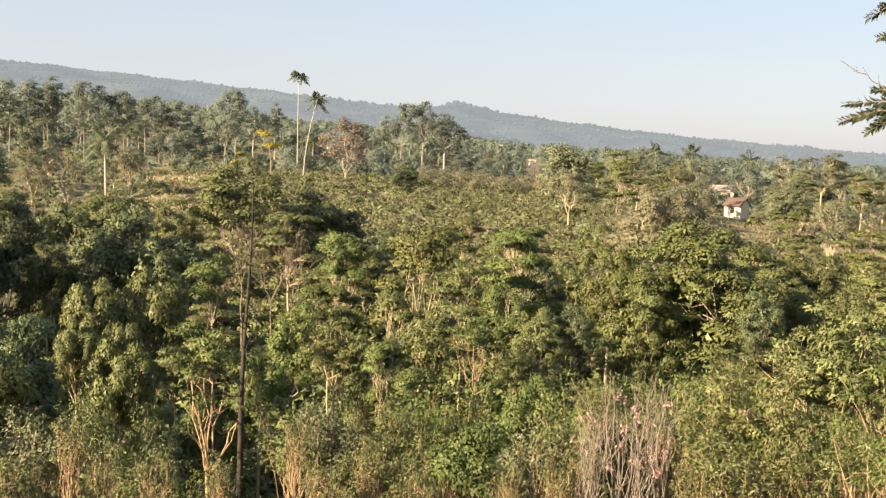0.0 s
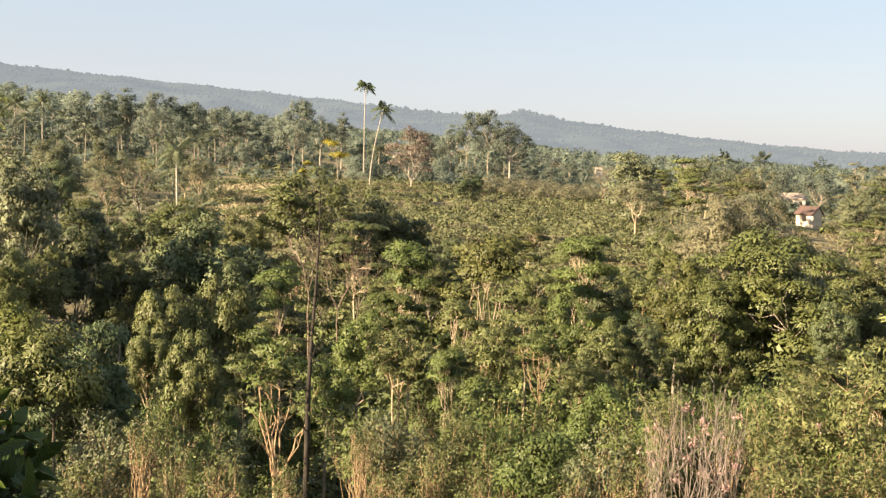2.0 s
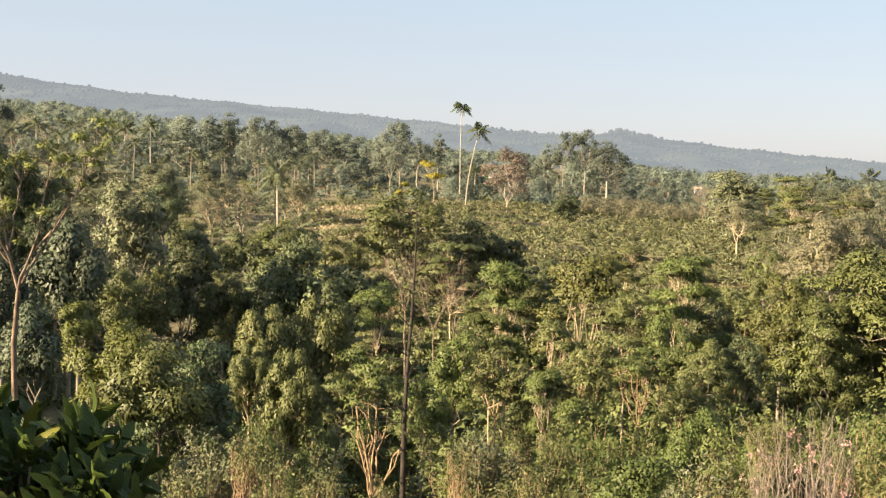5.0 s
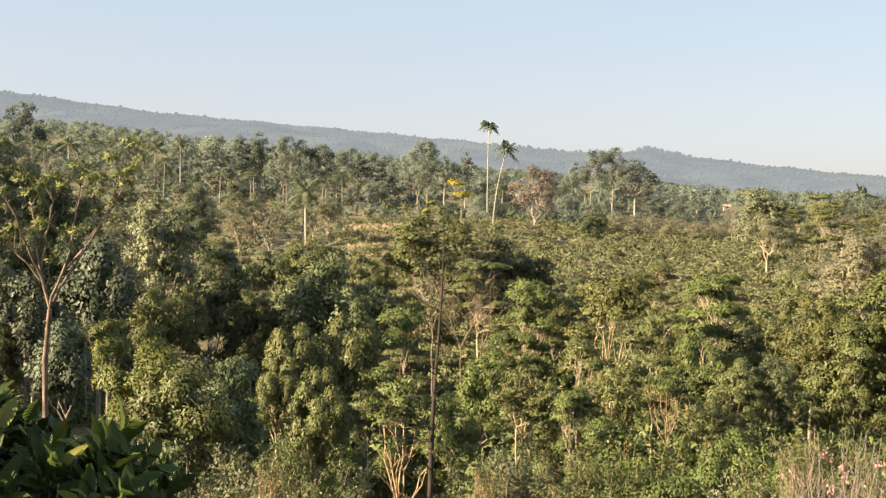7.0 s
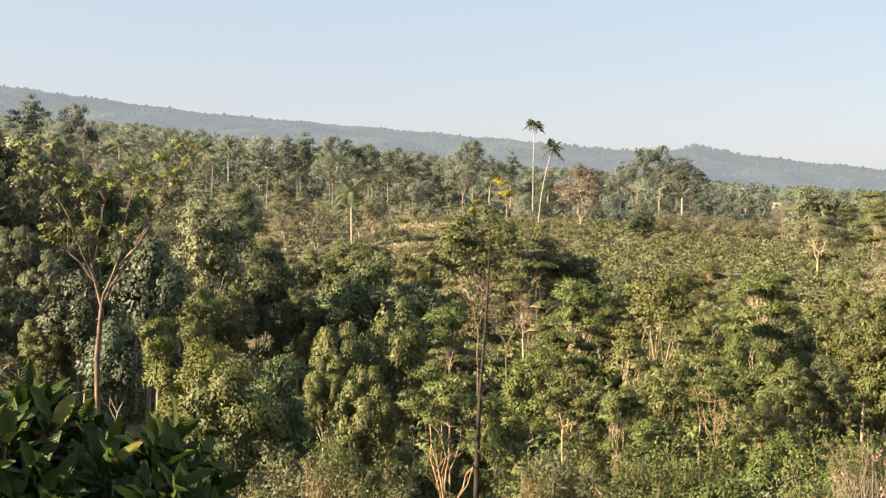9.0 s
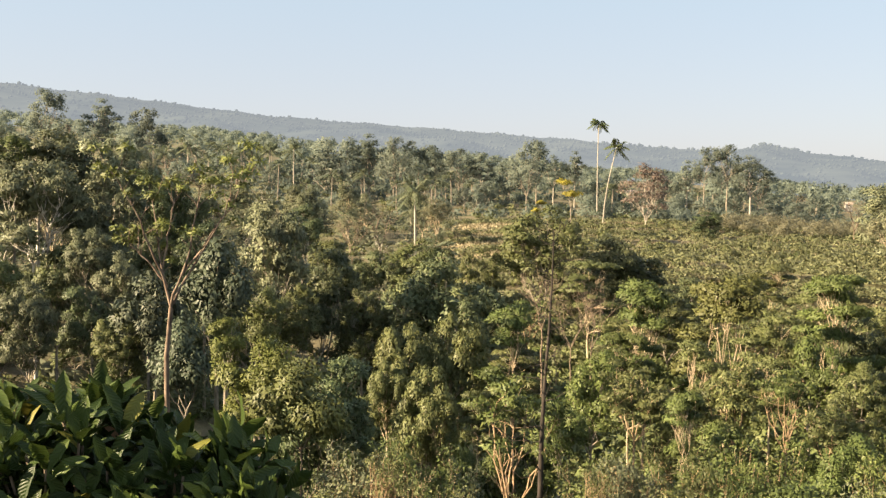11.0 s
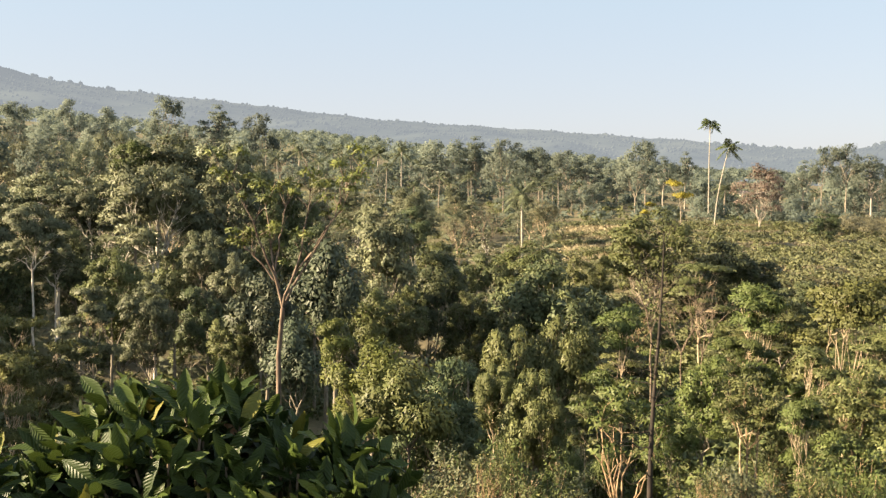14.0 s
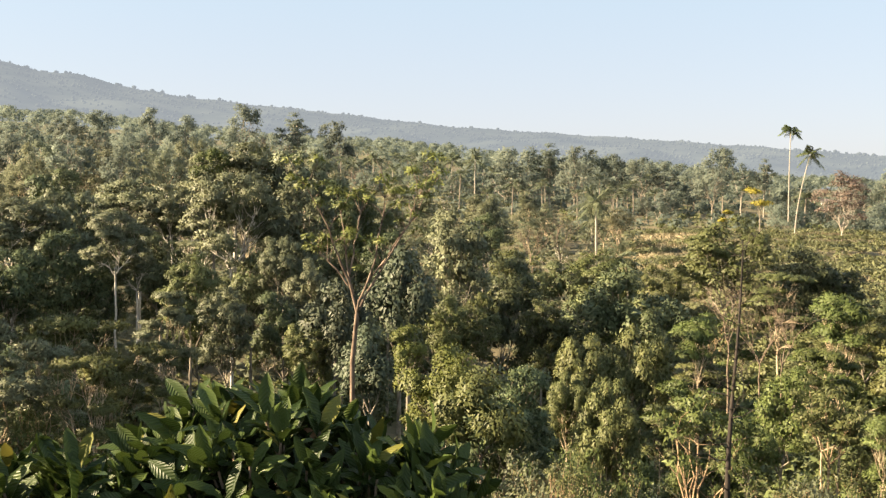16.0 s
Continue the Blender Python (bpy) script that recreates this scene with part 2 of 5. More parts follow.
def ridge_z(x, y):
    r, az = np.hypot(x, y), np.degrees(np.arctan2(x, y))
    crest = 1.6 + 2100 * np.tan(np.radians(np.interp(az, CREST_AZ, CREST_EL) + 0.12 + 0.03 * np.sin(az * 1.7) + 0.02 * np.sin(az * 4.3 + 1)))
    u = np.clip((r - 1000) / 1100, 0, 1)
    lumps = 9 * np.sin(az * 0.9 + r * 0.004) * np.sin(r * 0.009) * np.sin(u * np.pi)
    low = np.interp(az, AZ_KEYS, (78, 62, 46, 30, 13, -2, -9, -12)) - 4
    return low + (crest - low) * u ** 1.15 + lumps


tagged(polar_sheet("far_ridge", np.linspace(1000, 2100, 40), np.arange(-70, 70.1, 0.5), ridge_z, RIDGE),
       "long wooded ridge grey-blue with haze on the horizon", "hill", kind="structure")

# ---- foliage and wood ----
_b = bmesh.new()
bmesh.ops.create_icosphere(_b, subdivisions=1, radius=1.0)
BALL_V = np.array([v.co[:] for v in _b.verts])
BALL_F = np.array([[v.index for v in f.verts] for f in _b.faces])
_b.free()


def unit(v):
    return v / np.maximum(np.linalg.norm(v, axis=-1, keepdims=True), 1e-9)


def leaf_quads(base, axis, face, length, width, sag=0.15, swell=None):
    """One pointed, slightly folded leaf at each base; swell: the way the mass of foliage faces there."""
    axis, face = unit(axis), unit(face)
    side = unit(np.cross(axis, face))
    up = np.cross(side, axis)
    L, W = np.reshape(length, (-1, 1)), np.reshape(width, (-1, 1))
    mid = base + axis * L * 0.5
    v = np.stack([base, mid + side * W * 0.5 - up * W * 0.12, base + axis * L - np.array([0, 0, 1.0]) * L * sag,
                  mid - side * W * 0.5 - up * W * 0.12], 1).reshape(-1, 3)
    n = up if swell is None else unit(unit(swell) + 0.35 * up)
    return v, np.arange(len(v)).reshape(-1, 4), np.repeat(np.broadcast_to(n, (len(v) // 4, 3)), 4, 0)


def leaf_points(base, axis, face, length, width, swell):
    """Small pointed leaves of one triangle each, for foliage seen from afar."""
    axis, face = unit(axis), unit(face)
    side = unit(np.cross(axis, face))
    up = np.cross(side, axis)
    L, W = np.reshape(length, (-1, 1)), np.reshape(width, (-1, 1))
    v = np.stack([base - side * W * 0.5, base + side * W * 0.5, base + axis * L - np.array([0, 0, 1.0]) * L * 0.15], 1).reshape(-1, 3)
    return v, np.arange(len(v)).reshape(-1, 3), np.repeat(unit(unit(swell) + 0.35 * up), 3, 0)


class Wood:
    """Tapered, many-sided limbs gathered into one mesh."""

    def __init__(self):
        self.v, self.f, self.n = [], [], 0

    def limb(self, pts, r0, r1, sides=5):
        pts = np.asarray(pts, float)
        n = len(pts)
        tan = unit(np.gradient(pts, axis=0))
        ref = np.where(np.abs(tan[:, 2:]) > 0.8, np.array([[1.0, 0, 0]]), np.array([[0, 0, 1.0]]))
        s = unit(np.cross(tan, ref))
        w = np.cross(tan, s)
        a = np.arange(sides) * 2 * np.pi / sides
        rad = np.linspace(r0, r1, n)[:, None, None]
        ring = pts[:, None] + rad * (np.cos(a)[None, :, None] * s[:, None] + np.sin(a)[None, :, None] * w[:, None])
        self.v.append(ring.reshape(-1, 3))
        i, j = np.meshgrid(np.arange(n - 1), np.arange(sides), indexing="ij")
        j2 = (j + 1) % sides
        self.f.append(self.n + np.stack([i * sides + j, i * sides + j2, (i + 1) * sides + j2, (i + 1) * sides + j], -1).reshape(-1, 4))
        self.n += n * sides

    def mesh(self, name, material):
        me = raw_mesh(name, np.concatenate(self.v), np.concatenate(self.f), True)
        me.materials.append(material)
        return me


def bend(rng, a, b, n=5, wobble=0.06, arch=0.0):
    """A crooked line from a to b."""
    a, b = np.asarray(a, float), np.asarray(b, float)
    t = np.linspace(0, 1, n)[:, None]
    d = np.linalg.norm(b - a)
    p = a + (b - a) * t
    p += rng.normal(0, wobble * d, (n, 3)) * np.sin(t * np.pi)
    p[:, 2:] += arch * d * np.sin(t * np.pi)
    return p


def clump_leaves(rng, centre, radius, flat, count, length, width, droop, lift=0.6, spread=(0.55, 1.0), below=-0.35, mass=None):
    """A shell of small leaves round a centre; mass: the middle of the larger body of foliage that it belongs to."""
    count = int(count * 1.9)
    u = unit(rng.normal(size=(count * 3, 3)))
    u = u[u[:, 2] > below][:count]
    p = centre + u * np.array([1, 1, flat]) * radius * rng.uniform(*spread, (len(u), 1))
    axis = u * np.array([0.8, 0.8, 0.3]) + rng.normal(0, 0.5, u.shape) - np.array([0, 0, droop])
    face = u + np.array([0, 0, lift * 0.6]) + rng.normal(0, 0.22, u.shape)
    k = rng.uniform(0.65, 1.25, len(u))
    swell = unit(u * np.array([1, 1, 1 / max(flat, 0.6)])) + np.array([0, 0, 0.25])
    if mass is not None:
        swell = 0.7 * swell + 0.75 * unit(p - mass)
    return leaf_points(p, axis, face, length * 0.78 * k, width * 0.82 * k, swell=swell)


def foliage_mesh(name, pieces, material):
    v, nr = [p[0] for p in pieces], [p[2] for p in pieces]
    f, n = [], 0
    for p in pieces:
        q = p[1] + n
        f += [q] if q.shape[1] == 3 else [q[:, [0, 1, 2]], q[:, [0, 2, 3]]]
        n += len(p[0])
    f = np.concatenate(f)
    me = raw_mesh(name, np.concatenate(v), f, True, np.concatenate(nr))
    me.materials.append(material)
    return me


def broad_tree(seed, leaf, bark, height=14.0, radius=5.0, clear=0.3, clumps=26, clump_r=1.7, flat=0.75, count=130,
               length=0.31, width=0.18, droop=0.35, core=0.72, limbs=5, girth=0.22, layered=False, lean=0.0, root=9.0, lobes=6, heart=1.0, apart=0.0):
    """Trunk and crown meshes of one tree: big lobes round the fork, each a heap of leafy clumps at the ends of its limbs."""
    rng = np.random.default_rng(seed)
    wood, pieces = Wood(), []
    z0 = height * clear
    fork = np.array([lean * z0, rng.normal(0, 0.1), z0])
    wood.limb([(-lean, 0, -root), (0, 0, -0.5)], girth * 1.1, girth, 7)
    wood.limb(bend(rng, (0, 0, -0.5), fork, 6, 0.012), girth, girth * 0.68, 7)
    half = (height - z0) * 0.5
    heart_at = np.array([fork[0] * 1.3, 0, z0 + half * 0.95])
    heaps = []                                  # middle and half-axes of each lobe
    for i in range(lobes):
        a = i * 2.4 + rng.normal(0, 0.35)
        if layered:                             # flat sprays at many heights, spreading like an umbrella
            up = rng.uniform(0.1, 1.0) ** 0.8
            k = rng.uniform(0.15, 0.75) * math.sqrt(1.08 - up ** 2 * 0.85)
            wide = radius * rng.uniform(0.32, 0.5)
            mid = heart_at + np.array([np.cos(a) * radius * k, np.sin(a) * radius * k, half * (2 * up - 1.05)])
            heaps.append((mid, np.array([wide, wide, clump_r * flat * 1.5])))
            continue
        if i == lobes - 1:                      # the dome in the middle
            heaps.append((heart_at + np.array([0, 0, half * 0.22]), np.array([radius * 0.62, radius * 0.62, half * 0.74])))
            continue
        up = -0.4 + 0.95 * (i + 0.5) / lobes + rng.normal(0, 0.1)
        k = 0.5 * (1 + 0.5 * apart) * math.sqrt(max(0.05, 1 - max(up, 0) ** 2 * 1.6)) * rng.uniform(0.75, 1.15)
        mid = heart_at + np.array([np.cos(a) * radius * k, np.sin(a) * radius * k, half * up])
        size = rng.uniform(0.46, 0.64) * (1 - apart)
        heaps.append((mid, np.array([radius * size, radius * size, half * size * 0.95])))
    limb_lines = []
    for i, (mid, axes) in enumerate(heaps):
        if i < limbs:
            line = bend(rng, fork, mid, 6, 0.05, -0.03)
            wood.limb(line, girth * (0.34 if layered else 0.5), girth * 0.1)
        else:                                   # branches off the nearest main limb
            foot = min((q[k] for q in limb_lines[:limbs] for k in (1, 2, 3)), key=lambda q: np.linalg.norm(q - mid) + max(0, q[2] - mid[2]))
            line = bend(rng, foot, mid, 6, 0.05, -0.03)
            wood.limb(line, girth * 0.2, girth * 0.07, 4)
        limb_lines.append(line)
    each = max(3, round(clumps / lobes))
    for (mid, axes), line in zip(heaps, limb_lines):
        out = unit((mid - heart_at) * np.array([1, 1, 0.6]) + 1e-6)
        for j in range(each):
            u = unit(rng.normal(size=3) + out * 0.7 + np.array([0, 0, 0.35]))
            c = mid + u * (axes - clump_r * np.array([0.5, 0.5, 0.5 * flat])).clip(0.1) * rng.uniform(0.75, 1.05)
            wood.limb(bend(rng, line[rng.integers(2, 5)], c, 4, 0.06, -0.05), girth * 0.2, girth * 0.05, 4)
            r = clump_r * rng.uniform(0.7, 1.2)
            pieces.append(clump_leaves(rng, c, r, flat, count, length, width, droop, spread=(0.62, 1.12), below=-0.4, mass=mid - out * radius * 0.2))
            if core:        # the closed mass of inner leaves
                pieces.append(clump_leaves(rng, c, r, flat, max(18, count // 3), r * 0.34, r * 0.26, 0.2, 0.2, (core - 0.25, core), -0.85, mass=mid - out * radius * 0.2))
        if heart:           # leaves deep inside, where no light passes
            n = 190
            u = unit(rng.normal(size=(n, 3)))
            p = mid + u * axes * heart * rng.uniform(0.15, 0.55, (n, 1))
            g = float(np.mean(axes)) * rng.uniform(0.10, 0.20, n)
            pieces.append(leaf_points(p, rng.normal(size=(n, 3)), u, g, g * 0.8, swell=u))
    return wood.mesh("trunk", BARK[bark]), foliage_mesh("crown", pieces, LEAF[leaf])


def stem_shrub(seed, leaf, bark, height=6.0, radius=2.2, stems=11, count=34, length=0.26, width=0.13, leafy=0.45, girth=0.055, droop=0.3, bloom=0.0, spray=0.6, flat=0.8):
    """Many pale upright stems from one stool, feathery leaves on their upper parts."""
    rng = np.random.default_rng(seed)
    canes, pieces, petals = [], [], []
    for _ in range(stems):
        wood = Wood()
        a, k = rng.uniform(0, 2 * np.pi), rng.uniform(0.2, 1.0)
        top = np.array([np.cos(a) * radius * k, np.sin(a) * radius * k, height * rng.uniform(0.65, 1.0)])
        line = bend(rng, (np.cos(a) * 0.2, np.sin(a) * 0.2, -0.5), top, 8, 0.025, 0.03)
        wood.limb([(np.cos(a) * 0.12, np.sin(a) * 0.12, -4.0), line[0]], girth, girth, 4)
        g = girth * rng.uniform(0.6, 1.3)
        wood.limb(line, g, g * 0.25, 4)
        for q in range(3):
            s = line[rng.integers(4, 7)]
            e = s + np.array([rng.normal(0, 0.5), rng.normal(0, 0.5), rng.uniform(0.5, 1.3)]) * height / 6
            wood.limb(bend(rng, s, e, 4, 0.05), g * 0.45, g * 0.12, 3)
            if leafy:
                pieces.append(clump_leaves(rng, e, spray * 0.85, flat, count // 2, length, width, droop))
        for p in line[int(8 * (1 - leafy)):] if leafy else ():
            pieces.append(clump_leaves(rng, p, spray, flat, count, length, width, droop))
        for p in line[4:] if bloom else ():
            if rng.random() < bloom:
                petals.append(clump_leaves(rng, p + rng.normal(0, 0.05, 3), 0.22, 1.2, 16, 0.12, 0.09, 0.1, 0.3, (0.2, 1.0), -0.9))
        canes.append(wood.mesh("stem", BARK[bark]))
    return (*canes, foliage_mesh("crown", pieces, LEAF[leaf]) if pieces else None, foliage_mesh("blossom", petals, LEAF["pink"]) if petals else None)


def forked_tree(seed, leaf, bark, height=10.0, radius=3.0, fork=0.42, stems=8, girth=0.085, count=60, length=0.34, width=0.16, leafy=0.5, bloom=0.0):
    """A short trunk that splits into a fan of straight thin stems under flat feathery layers of leaves."""
    rng = np.random.default_rng(seed)
    wood, canes, pieces, petals = Wood(), [], [], []
    z = height * fork
    wood.limb([(0.1, 0, -9.0), (0.05, 0, -0.5), (0, 0, z)], girth * 1.5, girth * 1.15, 7)
    for i in range(stems):
        cane = Wood()
        a, k = i * 2.4 + rng.normal(0, 0.3), rng.uniform(0.3, 0.85)
        top = np.array([np.cos(a) * radius * k, np.sin(a) * radius * k, height * (1.0 - 0.25 * k) * rng.uniform(0.85, 0.97)])
        foot = np.array([0, 0, z - rng.uniform(0.0, 0.2) * z])
        line = bend(rng, foot, top, 8, 0.02, 0.0)
        line[:, 2] -= 0.06 * height * np.sin(np.linspace(0, 1, 8) * np.pi) * k
        g = girth * rng.uniform(0.55, 0.85)
        cane.limb(line, g, g * 0.3, 5)
        for q in range(6):
            s = line[rng.integers(3, 8)]
            e = s + np.array([rng.normal(0, 0.9), rng.normal(0, 0.9), rng.uniform(0.4, 1.5)]) * height / 10
            e[2] = min(e[2], height)
            cane.limb(bend(rng, s, e, 4, 0.05), g * 0.4, g * 0.1, 3)
            if e[2] > height * (1 - leafy):
                pieces.append(clump_leaves(rng, e, 0.75, 0.38, count, length, width, 0.2))
            if rng.random() < bloom:
                petals.append(clump_leaves(rng, e, 0.3, 1.3, 22, 0.14, 0.1, 0.1, 0.3, (0.2, 1.0), -0.9))
        pieces.append(clump_leaves(rng, line[-1], 0.9, 0.4, count, length, width, 0.2))
        if leafy > 0.2:
            pieces.append(clump_leaves(rng, line[-2] + rng.normal(0, 0.3, 3), 0.8, 0.4, count, length, width, 0.2))
        canes.append(cane.mesh("stem", BARK[bark]))
    return (wood.mesh("trunk", BARK[bark]), *canes, foliage_mesh("crown", pieces, LEAF[leaf]), foliage_mesh("blossom", petals, LEAF["pink"]) if petals else None)


def palm(seed, height=20.0, fronds=22, reach=3.4, lean=0.0, girth=0.17, sag=0.9, leaf="palm", bark="pale"):
    """Coconut palm: one curved ringed trunk and a head of feathered fronds."""
    rng = np.random.default_rng(seed)
    wood, heads = Wood(), []
    t = np.linspace(0, 1, 14)[:, None]
    line = np.hstack([lean * height * t ** 1.6, 0.01 * height * np.sin(3 * t), height * t - 3.0 * (1 - t) ** 6])
    wood.limb(line, girth * 1.25, girth * 0.75, 8)
    head = line[-1]
    for i in range(fronds):
        pieces = []
        a = i * 2.4 + rng.normal(0, 0.2)
        up = rng.uniform(-0.55, 1.3)
        d = np.array([np.cos(a) * np.cos(up), np.sin(a) * np.cos(up), np.sin(up)])
        s = np.linspace(0, 1, 9)[:, None]
        L = reach * rng.uniform(0.8, 1.1)
        rib = head + d * L * s - np.array([0, 0, 1.0]) * sag * L * 0.55 * s ** 2.2
        k = np.linspace(0.15, 1.0, 20)
        base = np.stack([np.interp(k, s[:, 0], rib[:, q]) for q in range(3)], 1)
        along = unit(np.gradient(base, axis=0))
        side = unit(np.cross(along, np.array([0, 0, 1.0])))
        size = 0.95 * np.sin(np.clip(k, 0.12, 0.97) * np.pi) ** 0.5 * reach / 3.4
        for sgn in (-1, 1):
            pieces.append(leaf_quads(base, side * sgn + along * 0.55 - np.array([0, 0, 0.55]) + rng.normal(0, 0.1, base.shape),
                                     np.array([[0, 0, 1.0]]) + side * sgn * 0.4, size, 0.10 * reach / 3.4 + 0 * size, 0.25))
        pieces.append(leaf_quads(rib[:-1], np.diff(rib, axis=0), np.array([[0, 0, 1.0]]), np.full(8, L / 6.5), np.full(8, 0.1), 0.0))
        heads.append(foliage_mesh("frond", pieces, LEAF[leaf]))
    return (wood.mesh("trunk", BARK[bark]), *heads)


def bare_tree(seed, bark, leaf=None, height=12.0, spread=0.55, depth=4, girth=0.16, clear=0.35, tuft=0, length=0.3, width=0.15, tuft_r=0.5, split=3):
    """An open tree of forking limbs, its twigs bare or tufted."""
    rng = np.random.default_rng(seed)
    wood, pieces = Wood(), []

    def grow(p, d, L, g, level):
        e = p + d * L
        wood.limb(bend(rng, p, e, 5 if level < 2 else 4, 0.035), g, g * 0.6, 6 if level < 1 else 4 if level < 3 else 3)
        if level >= depth:
            if leaf and rng.random() < tuft:
                pieces.append(clump_leaves(rng, e, tuft_r * rng.uniform(0.7, 1.3), 0.8, 42, length, width, 0.4))
            return
        for k in range(split if level else split + 1):
            a = rng.uniform(0, 2 * np.pi)
            n = unit(d + spread * rng.uniform(0.55, 1.2) * np.array([np.cos(a), np.sin(a), rng.uniform(-0.1, 0.5)]) + np.array([0, 0, 0.12]))
            grow(p + d * L * (1.0 if level == 0 or k == 0 else rng.uniform(0.55, 1.0)), n, L * rng.uniform(0.55, 0.85) if level else height * 0.26, g * 0.55, level + 1)

    wood.limb([(0, 0, -7.0), (0, 0, -0.4)], girth * 1.1, girth, 6)
    grow(np.array([0, 0, -0.5]), unit(np.array([rng.normal(0, 0.03), rng.normal(0, 0.03), 1.0])), height * clear + 0.5, girth, 0)
    crown = foliage_mesh("crown", pieces, LEAF[leaf]) if pieces else None
    return wood.mesh("trunk", BARK[bark]), crown


def part(name, mesh, parent, label="", matrix=None):
    ob = new(name, mesh)
    ob.parent = parent
    if matrix is not None:
        ob.matrix_local = matrix
    return tagged(ob, label)


class Kind:
    """One sort of plant: a few variants, each with the size it was grown at."""

    def __init__(self, name, label, category, group, grown, variants):
        self.name, self.label, self.category, self.group, self.grown, self.variants, self.used = name, label, category, group, grown, variants, 0
        self.sizes = [self.measure(v) for v in variants]

    @staticmethod
    def measure(meshes):
        """Height and spread of a variant as grown."""
        top, wide = 1.0, []
        for me in meshes:
            if me:
                co = np.empty(len(me.vertices) * 3, np.float32)
                me.vertices.foreach_get("co", co)
                co = co.reshape(-1, 3)
                top = max(top, float(np.percentile(co[:, 2], 99.7)))
                wide.append(np.hypot(co[:, 0], co[:, 1]))
        return top, max(0.5, float(np.percentile(np.concatenate(wide), 96)))

    def plant(self, x, y, top, radius, turn=None, which=None, label="", lean=0.0):
        z = ground_at(x, y)
        k = (self.used if which is None else which) % len(self.variants)
        h0, r0 = self.sizes[k]
        self.used += 1
        ob = new(self.name)
        h = max(top - z, 1.0)
        k_xy = radius / r0
        k_z = min(max(h / h0, 0.8 * k_xy), 1.3 * k_xy)       # true proportions; a taller tree stands on a longer trunk
        ob.matrix_world = pose(x, y, z + h - k_z * h0, 0, lean, 137.5 * self.used if turn is None else turn) @ Matrix.Diagonal((k_xy, k_xy, k_z, 1))
        tagged(ob, label or self.label, self.category, self.group)
        for me in self.variants[k]:
            if me:
                part(me.name.split(".")[0], me, ob)
        return ob


# ---- kinds of plants ----
round_dark = Kind("broadleaf_tree", "dense dark green broadleaf tree with a clumpy crown", "tree", "trees of the ravine", (14, 5),
                  [broad_tree(s, "dark", "grey", clumps=72, clump_r=0.95, clear=0.16, count=100, lobes=9, apart=0.16) for s in (1, 2, 3)])
round_olive = Kind("broadleaf_tree", "olive green broadleaf tree in warm low sun", "tree", "trees of the ravine", (14, 5),
                   [broad_tree(s, "olive", "grey", clumps=72, clear=0.16, clump_r=0.92, count=95, lobes=9, apart=0.16) for s in (4, 5, 6)])
round_yellow = Kind("broadleaf_tree", "large yellowish green tree with a dense leafy crown", "tree", "trees of the ravine", (14, 5),
                    [broad_tree(7, "yellow", "grey", clumps=108, count=120, clear=0.1, clump_r=0.85, length=0.27, width=0.15, lobes=9)])
feather_bright = Kind("feathery_tree", "bright green feathery tree with flat layers of leaves", "tree", "feathery trees", (13, 4),
                      [broad_tree(s, "bright", "pale", 13, 4, 0.34, 84, 0.72, 0.45, 82, 0.30, 0.13, 0.15, 0.55, 6, 0.13, True, lobes=14, heart=0.7) for s in (11, 12)])
feather_olive = Kind("feathery_tree", "olive feathery tree with pale limbs and layered leaves", "tree", "feathery trees", (13, 4),
                     [broad_tree(s, "olive", "pale", 13, 4, 0.34, 84, 0.72, 0.45, 82, 0.30, 0.13, 0.15, 0.55, 6, 0.13, True, lobes=14, heart=0.7) for s in (13, 14, 15)])
feather_gold = Kind("feathery_tree", "golden olive feathery tree with pale limbs", "tree", "feathery trees", (13, 4),
                    [broad_tree(s, "golden", "pale", 13, 4, 0.34, 84, 0.72, 0.45, 82, 0.30, 0.13, 0.15, 0.55, 6, 0.13, True, lobes=14, heart=0.7) for s in (24, 25)])
feather_umber = Kind("feathery_tree", "brownish olive feathery tree with flat layered sprays", "tree", "feathery trees", (13, 4),
                     [broad_tree(s, "umber", "pale", 13, 4, 0.34, 84, 0.72, 0.45, 82, 0.30, 0.13, 0.15, 0.55, 6, 0.13, True, lobes=14, heart=0.7) for s in (26, 27)])
umber_round = Kind("broadleaf_tree", "brownish olive tree with drooping leafy clumps", "tree", "trees of the ravine", (14, 5),
                   [broad_tree(s, "umber", "grey", clumps=72, clear=0.16, clump_r=0.9, count=95, lobes=9, droop=0.6, apart=0.16) for s in (28, 29)])
umber_tall = Kind("tall_trunked_tree", "tall pale-trunked tree with brownish olive layered crown", "tree", "trees of the ravine", (16, 4.5),
                  [broad_tree(s, "umber", "white", 16, 4.5, 0.56, 84, 0.85, 0.45, 84, 0.30, 0.15, 0.2, 0.55, 5, 0.17, lobes=10, heart=0.8, apart=0.2) for s in (44, 45)])
tan_round = Kind("broadleaf_tree", "brownish tan tree with thinning leaves", "tree", "trees of the ravine", (14, 5),
                 [broad_tree(30, "brush", "grey", clumps=70, clear=0.16, clump_r=0.9, count=80, lobes=9, apart=0.16)])
round_bright = Kind("broadleaf_tree", "fresh green leafy tree of the ravine", "tree", "trees of the ravine", (12, 4),
                    [broad_tree(s, "bright", "grey", 12, 4, 0.15, 40, 1.0, 0.8, 110, 0.3, 0.17, lobes=6) for s in (46, 47)])
round_gold = Kind("broadleaf_tree", "dense golden olive tree in low sun", "tree", "trees of the ravine", (12, 4),
                  [broad_tree(48, "golden", "grey", 12, 4, 0.1, 44, 0.95, 0.8, 110, 0.3, 0.17, lobes=6)])
